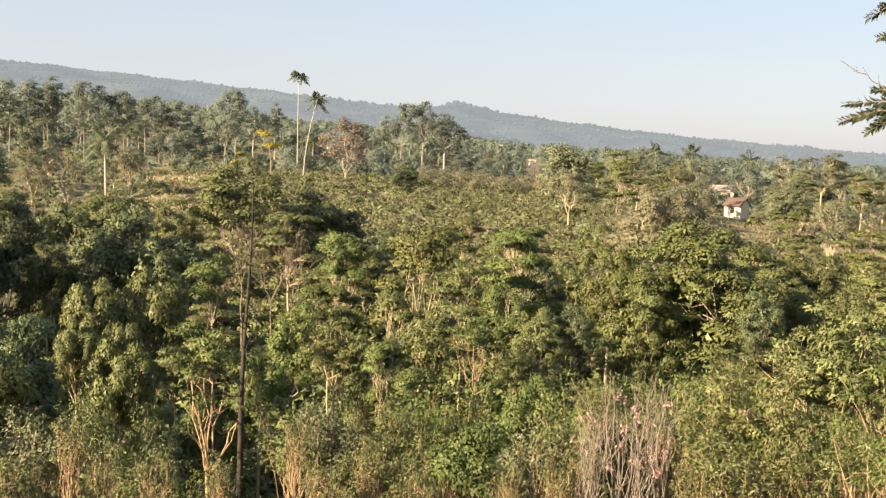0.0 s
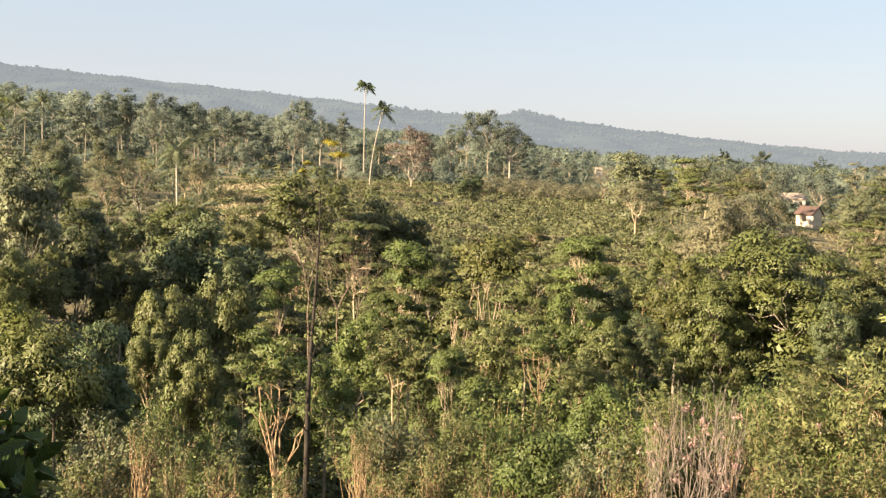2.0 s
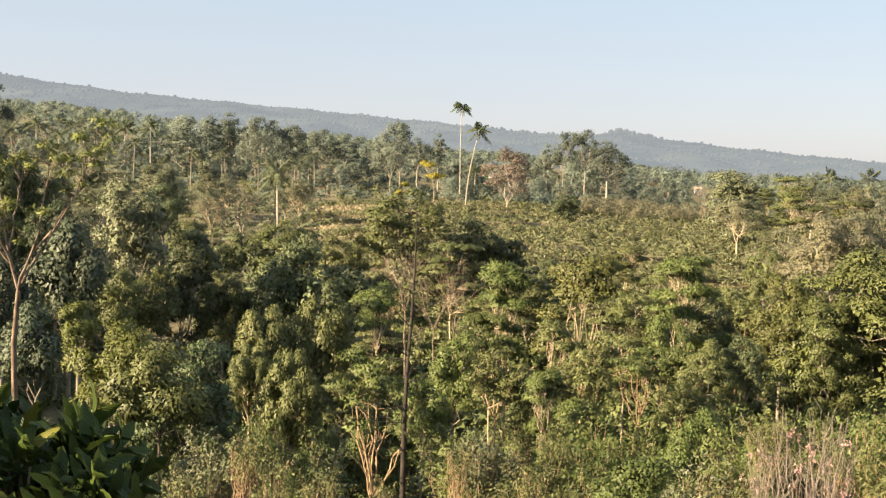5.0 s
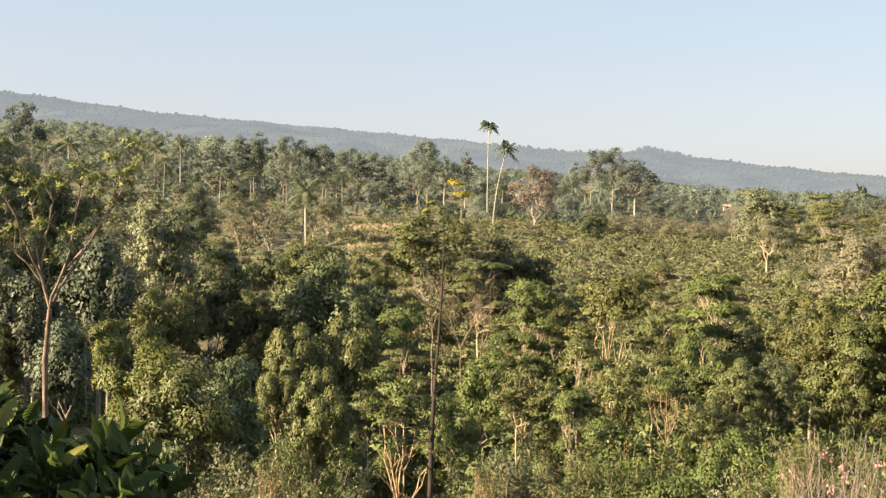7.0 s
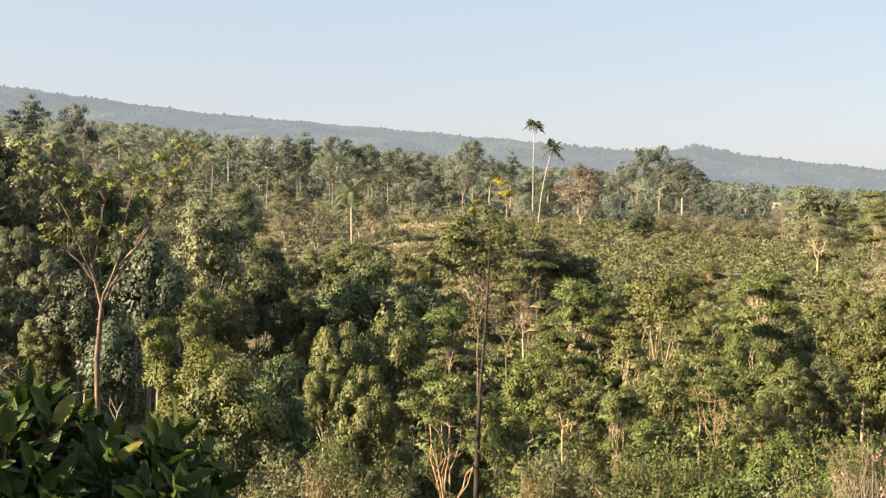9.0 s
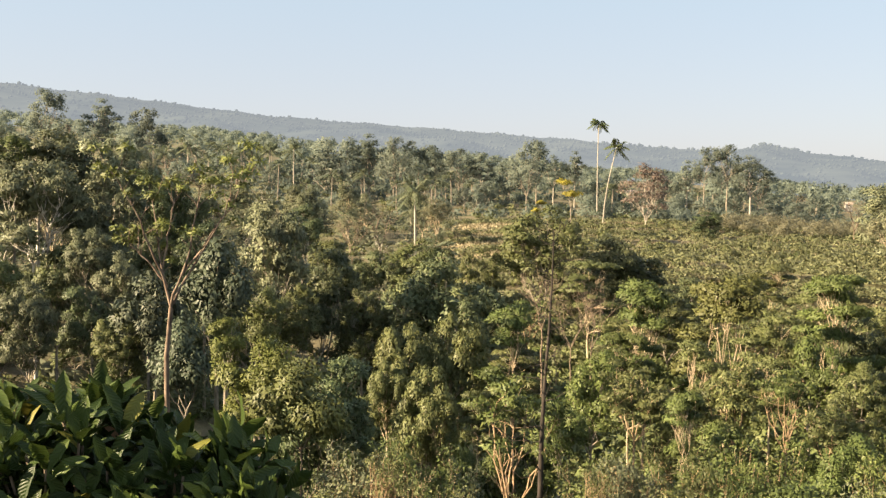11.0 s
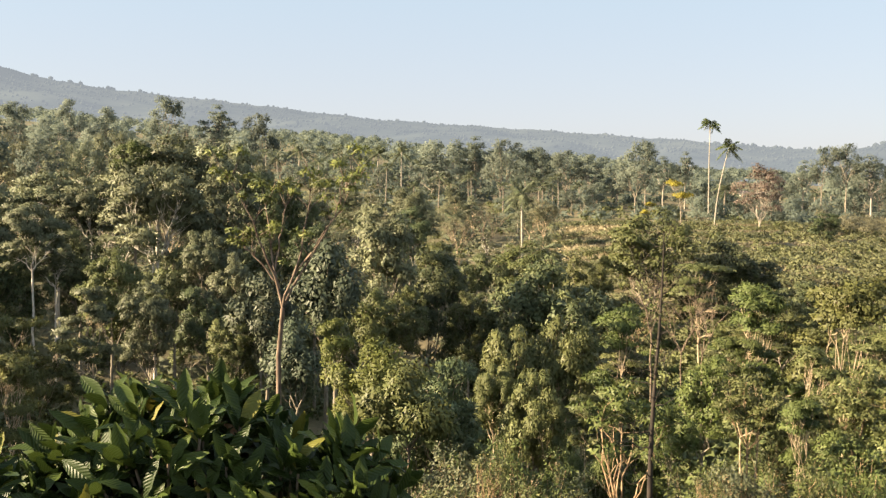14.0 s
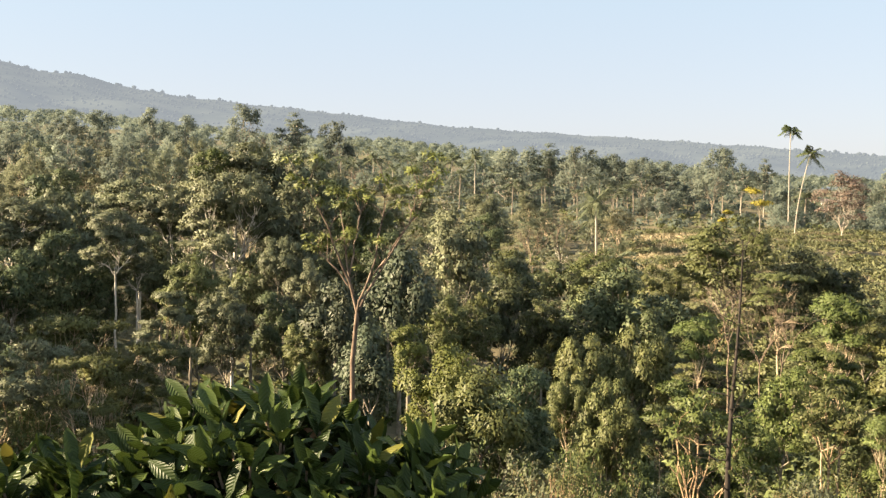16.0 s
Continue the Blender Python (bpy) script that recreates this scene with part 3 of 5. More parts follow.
slender = Kind("slender_tree", "slender olive tree with a tall narrow crown", "tree", "trees of the ravine", (14, 2.6),
               [broad_tree(s, "umber", "grey", 14, 2.6, 0.33, 54, 0.7, 0.9, 75, 0.27, 0.13, 0.5, 0.6, 4, 0.13, lobes=9, heart=0.9) for s in (16, 17)])
silver_tree = Kind("silver_leaved_tree", "tree with large drooping silvery grey-green leaves", "tree", "trees of the ravine", (12, 4),
                   [broad_tree(18, "silver", "grey", 12, 4, 0.2, 26, 1.5, 0.8, 70, 0.55, 0.34, 0.45, 0.6)])
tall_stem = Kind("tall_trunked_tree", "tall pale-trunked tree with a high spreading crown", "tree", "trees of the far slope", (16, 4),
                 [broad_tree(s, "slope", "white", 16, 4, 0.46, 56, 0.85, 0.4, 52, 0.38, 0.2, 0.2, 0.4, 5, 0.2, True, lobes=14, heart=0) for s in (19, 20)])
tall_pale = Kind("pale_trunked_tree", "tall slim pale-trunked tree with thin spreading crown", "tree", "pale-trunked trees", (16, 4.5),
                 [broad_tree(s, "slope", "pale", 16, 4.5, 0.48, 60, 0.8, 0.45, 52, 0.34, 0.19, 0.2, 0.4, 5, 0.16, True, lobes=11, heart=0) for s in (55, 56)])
plumes = Kind("draped_tree", "tree draped in drooping olive plumes of narrow leaves", "tree", "draped trees", (10, 3),
              [broad_tree(s, "olive", "pale", 10, 3.4, 0.04, 72, 0.62, 1.15, 80, 0.30, 0.13, 0.9, 0.7, 6, 0.12, lobes=13, apart=0.38) for s in (21, 22)])
stool = Kind("pale_stemmed_shrub", "shrub of many pale stems with feathery green leaves", "shrub", "pale-stemmed shrubs", (6, 2.4),
             [stem_shrub(s, lf, "straw", leafy=0.25, length=0.24, width=0.09, count=26, stems=18, girth=0.042, spray=0.55) for s, lf in ((31, "bright"), (32, "bright"), (33, "olive"))])
straw_stool = Kind("pale_stemmed_shrub", "half-dry shrub of bare straw-coloured stems", "shrub", "pale-stemmed shrubs", (6, 2.4),
                   [stem_shrub(s, "umber", "straw", stems=26, leafy=0.18, count=16, girth=0.045) for s in (34, 35)])
fan_stool = Kind("pale_stemmed_shrub", "fan of bare straw-coloured stems with few leaves", "shrub", "pale-stemmed shrubs", (6, 1.8),
                 [stem_shrub(s, "olive", "straw", stems=24, leafy=0.1, count=10, girth=0.05, radius=1.7) for s in (38, 39)])
dead_stool = Kind("leafless_shrub", "leafless shrub of thin grey-brown stems with pink blossom", "shrub", "leafless shrubs", (6, 1.8),
                  [stem_shrub(s, "straw", "twig", stems=28, leafy=0.0, radius=1.7, girth=0.025, bloom=0.12) for s in (36, 37)])
leaf_bush = Kind("bush", "low bright green leafy bush", "bush", "bushes", (3, 2),
                 [broad_tree(s, lf, "brown", 3, 2, 0.05, 14, 0.7, 0.85, 110, 0.22, 0.12, 0.2, 0.6, 4, 0.05, root=3.0) for s, lf in ((41, "bright"), (42, "olive"), (43, "yellow"))])
leafless = Kind("leafless_tree", "leafless brown tree with spreading twigs", "tree", "leafless trees", (12, 4),
                [bare_tree(s, "brown", None, 12, 0.85, clear=0.25, girth=0.13) for s in (51, 52)])
rust_tree = Kind("rust_coloured_tree", "tree with sparse rust-coloured leaves on pale limbs", "tree", "", (14, 4.5),
                 [broad_tree(53, "rust", "ash", 14, 3.4, 0.3, 60, 0.7, 0.9, 30, 0.4, 0.2, 0.2, 0, 6, 0.16, heart=0)])
gold_tree = Kind("flowering_tree", "tree in golden yellow flower", "tree", "flowering trees", (9, 3.2),
                 [broad_tree(54, "gold", "grey", 9, 3.2, 0.5, 26, 0.6, 0.4, 40, 0.34, 0.18, 0.2, 0, 4, 0.12, True, lobes=4, heart=0)])
tall_palm = Kind("coconut_palm", "tall coconut palm with a slim pale trunk", "palm", "coconut palms", (20, 3.4),
                 [palm(61, 20, 18, 4.2, 0.0, 0.16, 0.75, "palm", "ash")])
lean_palm = Kind("coconut_palm", "leaning coconut palm with a slim pale trunk", "palm", "coconut palms", (20, 3.4), [palm(62, 20, 18, 4.2, 0.2, 0.16, 0.75, "palm", "ash")])
short_palm = Kind("coconut_palm", "coconut palm with a short stout trunk and haze-greyed fronds", "palm", "coconut palms", (10, 3.6),
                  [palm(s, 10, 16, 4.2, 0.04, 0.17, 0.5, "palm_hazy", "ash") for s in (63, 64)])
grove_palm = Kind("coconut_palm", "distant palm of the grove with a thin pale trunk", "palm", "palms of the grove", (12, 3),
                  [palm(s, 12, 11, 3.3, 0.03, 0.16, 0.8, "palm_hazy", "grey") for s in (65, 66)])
far_round = Kind("broadleaf_tree", "distant tree of the plateau woods with haze-paled leaves", "tree", "trees of the plateau", (14, 5),
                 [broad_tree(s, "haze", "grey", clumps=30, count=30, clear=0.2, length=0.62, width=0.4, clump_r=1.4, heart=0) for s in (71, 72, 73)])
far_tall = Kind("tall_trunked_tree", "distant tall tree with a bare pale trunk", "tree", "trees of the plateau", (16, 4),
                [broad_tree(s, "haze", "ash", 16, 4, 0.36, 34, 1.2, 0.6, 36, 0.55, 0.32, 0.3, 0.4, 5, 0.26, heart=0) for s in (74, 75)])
fork_tree = Kind("feathery_tree", "feathery green tree of several pale forking stems", "tree", "feathery trees", (10, 3),
                 [forked_tree(s, lf, "straw", leafy=k) for s, lf, k in ((81, "bright", 0.16), (82, "olive", 0.5), (83, "olive", 0.45))])
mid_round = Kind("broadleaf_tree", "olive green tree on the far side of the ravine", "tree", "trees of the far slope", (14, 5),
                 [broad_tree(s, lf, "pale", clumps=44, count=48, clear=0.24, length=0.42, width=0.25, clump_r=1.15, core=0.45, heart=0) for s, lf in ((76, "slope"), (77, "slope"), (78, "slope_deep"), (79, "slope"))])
fresh_round = Kind("broadleaf_tree", "fresh yellow-green leafy tree in full sun", "tree", "trees of the ravine", (10, 4),
                   [broad_tree(84, "fresh", "grey", 10, 4, 0.15, 30, 1.05, 0.8, 120, 0.3, 0.17)])
fresh_bush = Kind("bush", "tall yellow-green leafy bush in full sun", "bush", "bushes", (6, 2),
                  [broad_tree(88, "fresh", "grey", 6, 2, 0.1, 24, 0.65, 0.9, 90, 0.26, 0.14, lobes=5)])
bloom_tree = Kind("blossoming_shrub", "tall shrub of straw-coloured stems with pale pink blossom", "shrub", "blossoming shrubs", (10, 3),
                  [forked_tree(85, "olive", "straw", 10, 3.2, 0.2, 10, 0.1, 40, 0.3, 0.14, 0.45, 0.2)])
pale_bare = Kind("pale_trunked_tree", "tall pale-trunked tree with thin grey-green leaves", "tree", "pale-trunked trees", (16, 4),
                 [bare_tree(s, "pale", "grey", 16, 0.5, 4, 0.24, 0.42, 0.3, 0.45, 0.24, 0.6) for s in (86, 87)])


# ---- trees with places of their own ----
tall_palm.plant(10.4, 214.8, 17.6, 2.4)
lean_palm.plant(11.6, 214.7, 13.6, 4.8, turn=0)
short_palm.plant(-22.1, 168.5, 4.6, 3.8)
short_palm.plant(128.0, 304.2, 7.7, 4.8)
short_palm.plant(142.6, 308.6, 7.5, 3.8)
short_palm.plant(159.4, 300.3, 6.3, 3.8)
short_palm.plant(-45.9, 194.7, 0.4, 3.4)
rust_tree.plant(19.6, 204.1, 7.8, 5.3)
gold_tree.plant(3.8, 170.0, 4.1, 2.9)
gold_tree.plant(-1.4, 165.0, 0.5, 1.9)
far_round.plant(-5.9, 279.9, 16.0, 5.4)
far_round.plant(56.2, 325.2, 13.0, 5.6)
far_round.plant(63.4, 313.7, 11.2, 6.1)
tall_pale.plant(118.1, 191.5, 4.0, 5.7)
tall_pale.plant(124.0, 193.7, 2.8, 4.8)
tall_pale.plant(118.8, 208.5, 3.4, 3.8)
tall_stem.plant(98.6, 174.0, -2.7, 4.5)
far_round.plant(126.8, 260.8, 1.7, 4.9)
far_round.plant(130.9, 247.5, 0.5, 5.4)
far_round.plant(114.1, 266.6, 2.8, 5.2)
leafless.plant(53.4, 182.3, 1.2, 4.3)
round_dark.plant(28.7, 187.8, -1.4, 3.2)
far_round.plant(-3.5, 304.0, 17.7, 5.1)
far_tall.plant(1.6, 294.0, 12.5, 4.0)
far_tall.plant(7.7, 294.9, 13.8, 3.3)
far_round.plant(51.1, 295.6, 16.2, 4.4)
far_tall.plant(57.5, 294.4, 12.9, 5.7)
far_round.plant(44.8, 296.6, 15.5, 4.4)
far_tall.plant(41.4, 307.2, 11.9, 4.5)
far_round.plant(-12.2, 319.8, 11.5, 5.4)
far_tall.plant(-20.5, 309.3, 13.6, 5.2)
far_round.plant(-27.5, 308.8, 14.9, 5.9)
far_round.plant(-44.9, 291.6, 17.4, 6.6)
far_round.plant(-61.5, 303.8, 17.9, 9.6)
far_tall.plant(-54.8, 305.1, 18.9, 5.9)
far_round.plant(-34.9, 298.0, 15.4, 5.7)
far_tall.plant(-68.0, 302.4, 13.9, 7.0)
far_round.plant(34.7, 308.0, 9.3, 5.2)
far_tall.plant(16.6, 289.5, 6.9, 4.9)
short_palm.plant(-75.8, 295.4, 18.0, 3.8)
short_palm.plant(-94.6, 316.1, 14.1, 4.1)
short_palm.plant(-104.3, 323.6, 17.4, 4.2)
short_palm.plant(-97.9, 283.6, 12.6, 3.7)
short_palm.plant(-107.1, 290.9, 16.8, 3.8)
short_palm.plant(-84.2, 298.4, 16.4, 3.8)
short_palm.plant(-116.6, 298.0, 15.0, 4.0)
short_palm.plant(-78.2, 330.9, 13.5, 4.2)
short_palm.plant(-68.8, 322.7, 2.4, 4.1)
short_palm.plant(-87.4, 333.7, 7.9, 4.3)
short_palm.plant(-26.4, 298.8, 3.0, 3.7)
far_round.plant(-207.0, 257.0, 23.6, 6.3)
far_tall.plant(-196.9, 264.8, 25.8, 5.6)
far_round.plant(-189.6, 270.1, 27.9, 4.8)
far_round.plant(-176.3, 278.9, 29.4, 4.8)
far_round.plant(-167.5, 284.3, 27.1, 5.6)
far_round.plant(-152.2, 292.8, 31.2, 5.6)
far_tall.plant(-137.7, 299.9, 28.9, 6.3)
far_round.plant(-124.3, 305.7, 26.5, 6.3)
slender.plant(-35.3, 145.8, 1.9, 3.4)
leafless.plant(-24.8, 147.9, 0.9, 3.4)
leafless.plant(-26.9, 137.4, -1.9, 2.8)
mid_round.plant(-19.8, 178.9, 0.4, 3.4)
fork_tree.plant(-1.4, 41.0, -6.0, 2.4, which=0, turn=30)
leaf_bush.plant(7.3, 31.2, -7.1, 1.4)
leaf_bush.plant(3.9, 32.8, -8.5, 1.1)
dead_stool.plant(12.1, 29.6, -4.8, 1.3)
dead_stool.plant(11.4, 31.0, -6.4, 0.8)
dead_stool.plant(13.2, 29.8, -5.4, 0.9)
stool.plant(-5.7, 35.5, -7.2, 1.4)
straw_stool.plant(-3.1, 35.9, -8.5, 1.4)
straw_stool.plant(-7.5, 35.2, -8.6, 1.4)
stool.plant(1.8, 36.0, -7.8, 1.4)
straw_stool.plant(3.9, 35.8, -8.6, 1.4)
stool.plant(5.5, 35.6, -8.6, 1.4)
stool.plant(6.7, 35.4, -7.7, 1.4)
straw_stool.plant(10.7, 34.4, -7.9, 1.4)
stool.plant(11.6, 34.1, -7.0, 1.4)
stool.plant(16.1, 32.2, -6.2, 1.4)
stool.plant(17.3, 31.5, -6.5, 1.4)
stool.plant(18.5, 30.9, -7.1, 1.4)
stool.plant(19.6, 30.2, -6.5, 1.4)
stool.plant(20.6, 29.5, -6.8, 1.4)
straw_stool.plant(2.8, 35.9, -7.4, 1.4)
stool.plant(-3.9, 35.8, -7.7, 1.4)
straw_stool.plant(9.2, 34.8, -9.1, 1.4)
stool.plant(4.8, 35.7, -7.3, 1.4)
bloom_tree.plant(17.7, 31.9, -4.9, 2.3)
bloom_tree.plant(17.1, 32.8, -5.5, 1.0)
bloom_tree.plant(12.5, 33.7, -6.3, 1.0)
pale_bare.plant(63.8, 101.7, -5.1, 2.7)
leaf_bush.plant(-10.1, 40.8, -5.5, 2.1)
round_dark.plant(-31.2, 126.2, -0.3, 2.9)
round_dark.plant(-75.1, 99.9, 4.5, 4.2)
round_olive.plant(-57.6, 110.9, 8.0, 4.2)
leafless.plant(-79.5, 161.5, 12.9, 5.1)
stool.plant(-22.4, 28.2, -4.9, 1.4)
stool.plant(-20.7, 29.5, -5.6, 1.4)
stool.plant(-11.6, 34.1, -6.7, 1.4)
straw_stool.plant(-6.4, 35.4, -7.5, 1.4)
round_dark.plant(-20.4, 89.7, -3.7, 4.0)
round_olive.plant(-15.3, 82.6, -6.7, 2.0)
round_dark.plant(-8.6, 83.6, -3.8, 5.3)
plumes.plant(-7.9, 56.4, -6.1, 2.0)
plumes.plant(-5.4, 58.2, -5.6, 2.2)
plumes.plant(-6.3, 52.6, -7.8, 1.8)
plumes.plant(-8.6, 54.3, -7.8, 1.2)
fresh_round.plant(-13.3, 46.1, -5.4, 2.2)
# dark-leaved tree added for the shaded right half of the fresh one
round_dark.plant(-10.1, 44.4, -6.0, 2.6)
fresh_bush.plant(-16.2, 49.4, -4.9, 1.0)
slender.plant(-21.4, 77.1, 0.8, 2.8)
round_olive.plant(-19.9, 67.1, -4.7, 2.2)
round_olive.plant(-17.8, 69.8, -5.2, 2.0)
silver_tree.plant(-23.2, 57.5, -3.3, 2.2)
silver_tree.plant(-20.8, 61.6, -1.5, 2.5)
silver_tree.plant(-20.2, 54.4, -5.6, 1.9)
round_olive.plant(-14.0, 115.2, -3.9, 4.6)
round_dark.plant(-19.4, 114.4, -5.5, 3.4)
round_olive.plant(-6.9, 105.8, -4.4, 2.6)
round_olive.plant(-25.0, 117.4, -4.4, 3.7)
round_olive.plant(-0.4, 110.0, 0.1, 5.1)
round_dark.plant(7.6, 112.7, -3.1, 5.3)
feather_olive.plant(4.1, 95.9, -4.8, 3.3)
round_dark.plant(13.8, 103.1, -6.9, 3.6)
leafless.plant(-0.2, 74.0, -3.8, 2.6)
leafless.plant(3.3, 71.9, -4.4, 2.3)
leafless.plant(1.7, 66.0, -5.0, 1.9)
feather_bright.plant(6.1, 61.7, -3.7, 3.1)
feather_gold.plant(10.5, 59.1, -3.2, 3.0)
feather_olive.plant(12.2, 55.7, -4.9, 1.8)
feather_bright.plant(17.7, 64.6, -3.3, 3.2)
round_dark.plant(20.9, 67.9, -6.3, 2.3)
round_olive.plant(15.4, 50.7, -6.5, 1.6)
round_dark.plant(17.4, 51.1, -6.3, 1.3)
feather_bright.plant(-1.7, 56.0, -4.7, 2.4)
feather_bright.plant(4.3, 51.8, -5.5, 1.9)
round_bright.plant(2.3, 48.9, -6.0, 1.6)
feather_olive.plant(7.2, 50.5, -5.6, 1.8)
round_bright.plant(14.0, 54.2, -5.8, 1.9)
fork_tree.plant(4.1, 45.8, -6.0, 1.7)
fork_tree.plant(8.7, 47.2, -5.7, 1.7)
fork_tree.plant(10.6, 44.8, -6.0, 1.4)
feather_bright.plant(5.7, 41.6, -6.5, 1.5)
fork_tree.plant(11.5, 41.4, -6.5, 1.3)
round_bright.plant(0.7, 44.0, -7.1, 1.2)
feather_olive.plant(-3.1, 46.9, -7.8, 1.1)
round_yellow.plant(29.0, 61.5, -2.4, 5.6)
round_gold.plant(23.4, 61.7, -4.1, 2.1)
round_yellow.plant(25.3, 59.9, -5.2, 2.9)
tan_round.plant(35.8, 85.8, -1.0, 4.3)
tan_round.plant(40.4, 88.2, -2.0, 2.8)
round_dark.plant(30.6, 55.0, -6.2, 1.4)
fork_tree.plant(21.3, 32.7, -3.6, 2.4)
feather_olive.plant(21.3, 35.0, -4.8, 1.8)
feather_olive.plant(23.6, 33.6, -3.5, 1.9)
fork_tree.plant(21.1, 29.1, -4.0, 1.7)
round_olive.plant(40.5, 69.0, -6.4, 2.7)
round_olive.plant(41.2, 62.7, -6.5, 2.5)
feather_olive.plant(44.0, 80.8, -5.7, 3.1)
feather_olive.plant(45.4, 65.9, -5.5, 3.1)
round_olive.plant(51.2, 83.6, -6.0, 3.1)
round_dark.plant(36.5, 47.6, -5.1, 2.7)
round_olive.plant(51.1, 67.9, -4.5, 3.9)
feather_gold.plant(58.5, 86.0, -4.5, 3.8)
umber_tall.plant(-41.4, 77.7, 3.5, 4.1)
umber_tall.plant(-48.6, 92.0, 7.0, 5.7)
round_bright.plant(-49.1, 88.3, 6.3, 2.2)
umber_round.plant(-41.5, 92.1, 6.2, 4.1)
round_dark.plant(-36.7, 89.8, 3.2, 2.8)
umber_round.plant(-38.0, 82.7, 2.7, 3.7)
umber_round.plant(-35.4, 75.1, -1.6, 2.2)
umber_round.plant(-31.7, 71.3, -3.2, 2.0)
round_olive.plant(-36.4, 62.1, -2.4, 2.3)
umber_tall.plant(-44.0, 64.5, 0.5, 2.4)
umber_tall.plant(-44.9, 68.6, -2.4, 1.7)
umber_round.plant(-57.0, 76.0, 2.0, 3.7)
round_dark.plant(-64.8, 83.9, 3.5, 3.1)
umber_tall.plant(-55.2, 84.7, 3.2, 4.4)
umber_tall.plant(-50.5, 82.9, 2.6, 3.0)
round_dark.plant(-50.4, 67.2, -1.3, 3.7)
round_dark.plant(-49.6, 70.3, -3.2, 2.7)
feather_umber.plant(-31.3, 51.2, -3.9, 1.9)
umber_round.plant(-31.4, 58.1, -4.3, 1.9)
round_dark.plant(-29.5, 62.4, -4.9, 2.1)
round_olive.plant(-25.2, 56.7, -6.0, 1.5)
round_dark.plant(-37.9, 65.9, -5.1, 2.5)
round_dark.plant(-39.1, 76.6, -3.2, 2.8)
round_dark.plant(-47.7, 76.4, -1.5, 2.9)
feather_gold.plant(-24.1, 32.0, -2.9, 1.8)
feather_gold.plant(-23.7, 34.7, -3.5, 1.6)
feather_umber.plant(-22.3, 28.3, -3.3, 1.4)
feather_gold.plant(-19.8, 27.7, -3.6, 1.3)
feather_olive.plant(-21.7, 34.8, -4.5, 0.9)
umber_tall.plant(-58.6, 71.0, 1.2, 4.2)
round_dark.plant(-51.6, 61.2, -2.4, 3.7)
feather_umber.plant(-26.0, 30.5, -3.0, 1.8)
round_dark.plant(-27.8, 79.3, -1.2, 2.8)
round_olive.plant(-35.2, 93.6, 2.2, 3.4)
round_dark.plant(-31.9, 77.7, -2.1, 2.3)
far_tall.plant(-118.3, 143.6, 11.8, 4.1)
mid_round.plant(-105.7, 132.5, 9.6, 3.6)
mid_round.plant(-111.9, 144.9, 10.7, 4.0)
far_tall.plant(-103.6, 138.9, 11.3, 4.2)
mid_round.plant(-107.2, 148.6, 11.0, 4.7)
mid_round.plant(-102.4, 147.1, 9.3, 4.2)
far_tall.plant(-83.7, 124.6, 8.8, 3.5)
mid_round.plant(-89.1, 137.8, 8.8, 3.9)
mid_round.plant(-90.5, 145.4, 9.4, 4.5)
far_tall.plant(-93.4, 156.0, 10.4, 4.0)
mid_round.plant(-89.6, 155.8, 11.6, 4.0)
mid_round.plant(-84.9, 153.3, 7.6, 3.5)
mid_round.plant(-83.4, 158.3, 9.3, 4.2)
mid_round.plant(-78.8, 157.7, 9.4, 4.3)
mid_round.plant(-71.5, 151.1, 8.1, 4.0)
mid_round.plant(-62.9, 140.7, 7.5, 3.8)
mid_round.plant(-65.6, 156.0, 7.9, 3.6)

fan_stool.plant(-6.3, 30.3, -7.6, 0.8)
fan_stool.plant(-4.2, 31.7, -7.5, 0.7)
fan_stool.plant(-2.7, 30.9, -7.6, 0.8)
fan_stool.plant(-0.7, 30.5, -7.7, 0.6)
fan_stool.plant(1.7, 33.0, -7.3, 0.6)
fan_stool.plant(2.5, 30.9, -7.9, 0.8)
fan_stool.plant(4.1, 31.7, -7.7, 0.7)
fan_stool.plant(5.4, 30.5, -7.7, 0.8)
fan_stool.plant(10.0, 29.3, -7.6, 0.8)
fan_stool.plant(13.1, 27.0, -7.2, 0.7)
fan_stool.plant(8.2, 29.9, -8.0, 0.6)
fan_stool.plant(-6.8, 30.2, -7.4, 0.8)
fan_stool.plant(-5.3, 32.1, -6.9, 0.7)


TUFTED = (-18.73, 48.51, -21.1, -4.4)       # x, y, bearing, height of its fork
POLE = (0.21, 36.0, 0.3, 0.31, 0.03)         # x, y, bearing, height of its tip, lean


# ---- the open tree with lime-green tufts ----
def tree_frame(name, x, y, az, label, category, group=""):
    """An empty on the ground whose x axis runs across the line of sight from the terrace."""
    ob = new(name)
    ob.matrix_world = pose(x, y, ground_at(x, y), 0, 0, -az)
    return tagged(ob, label, category, group)


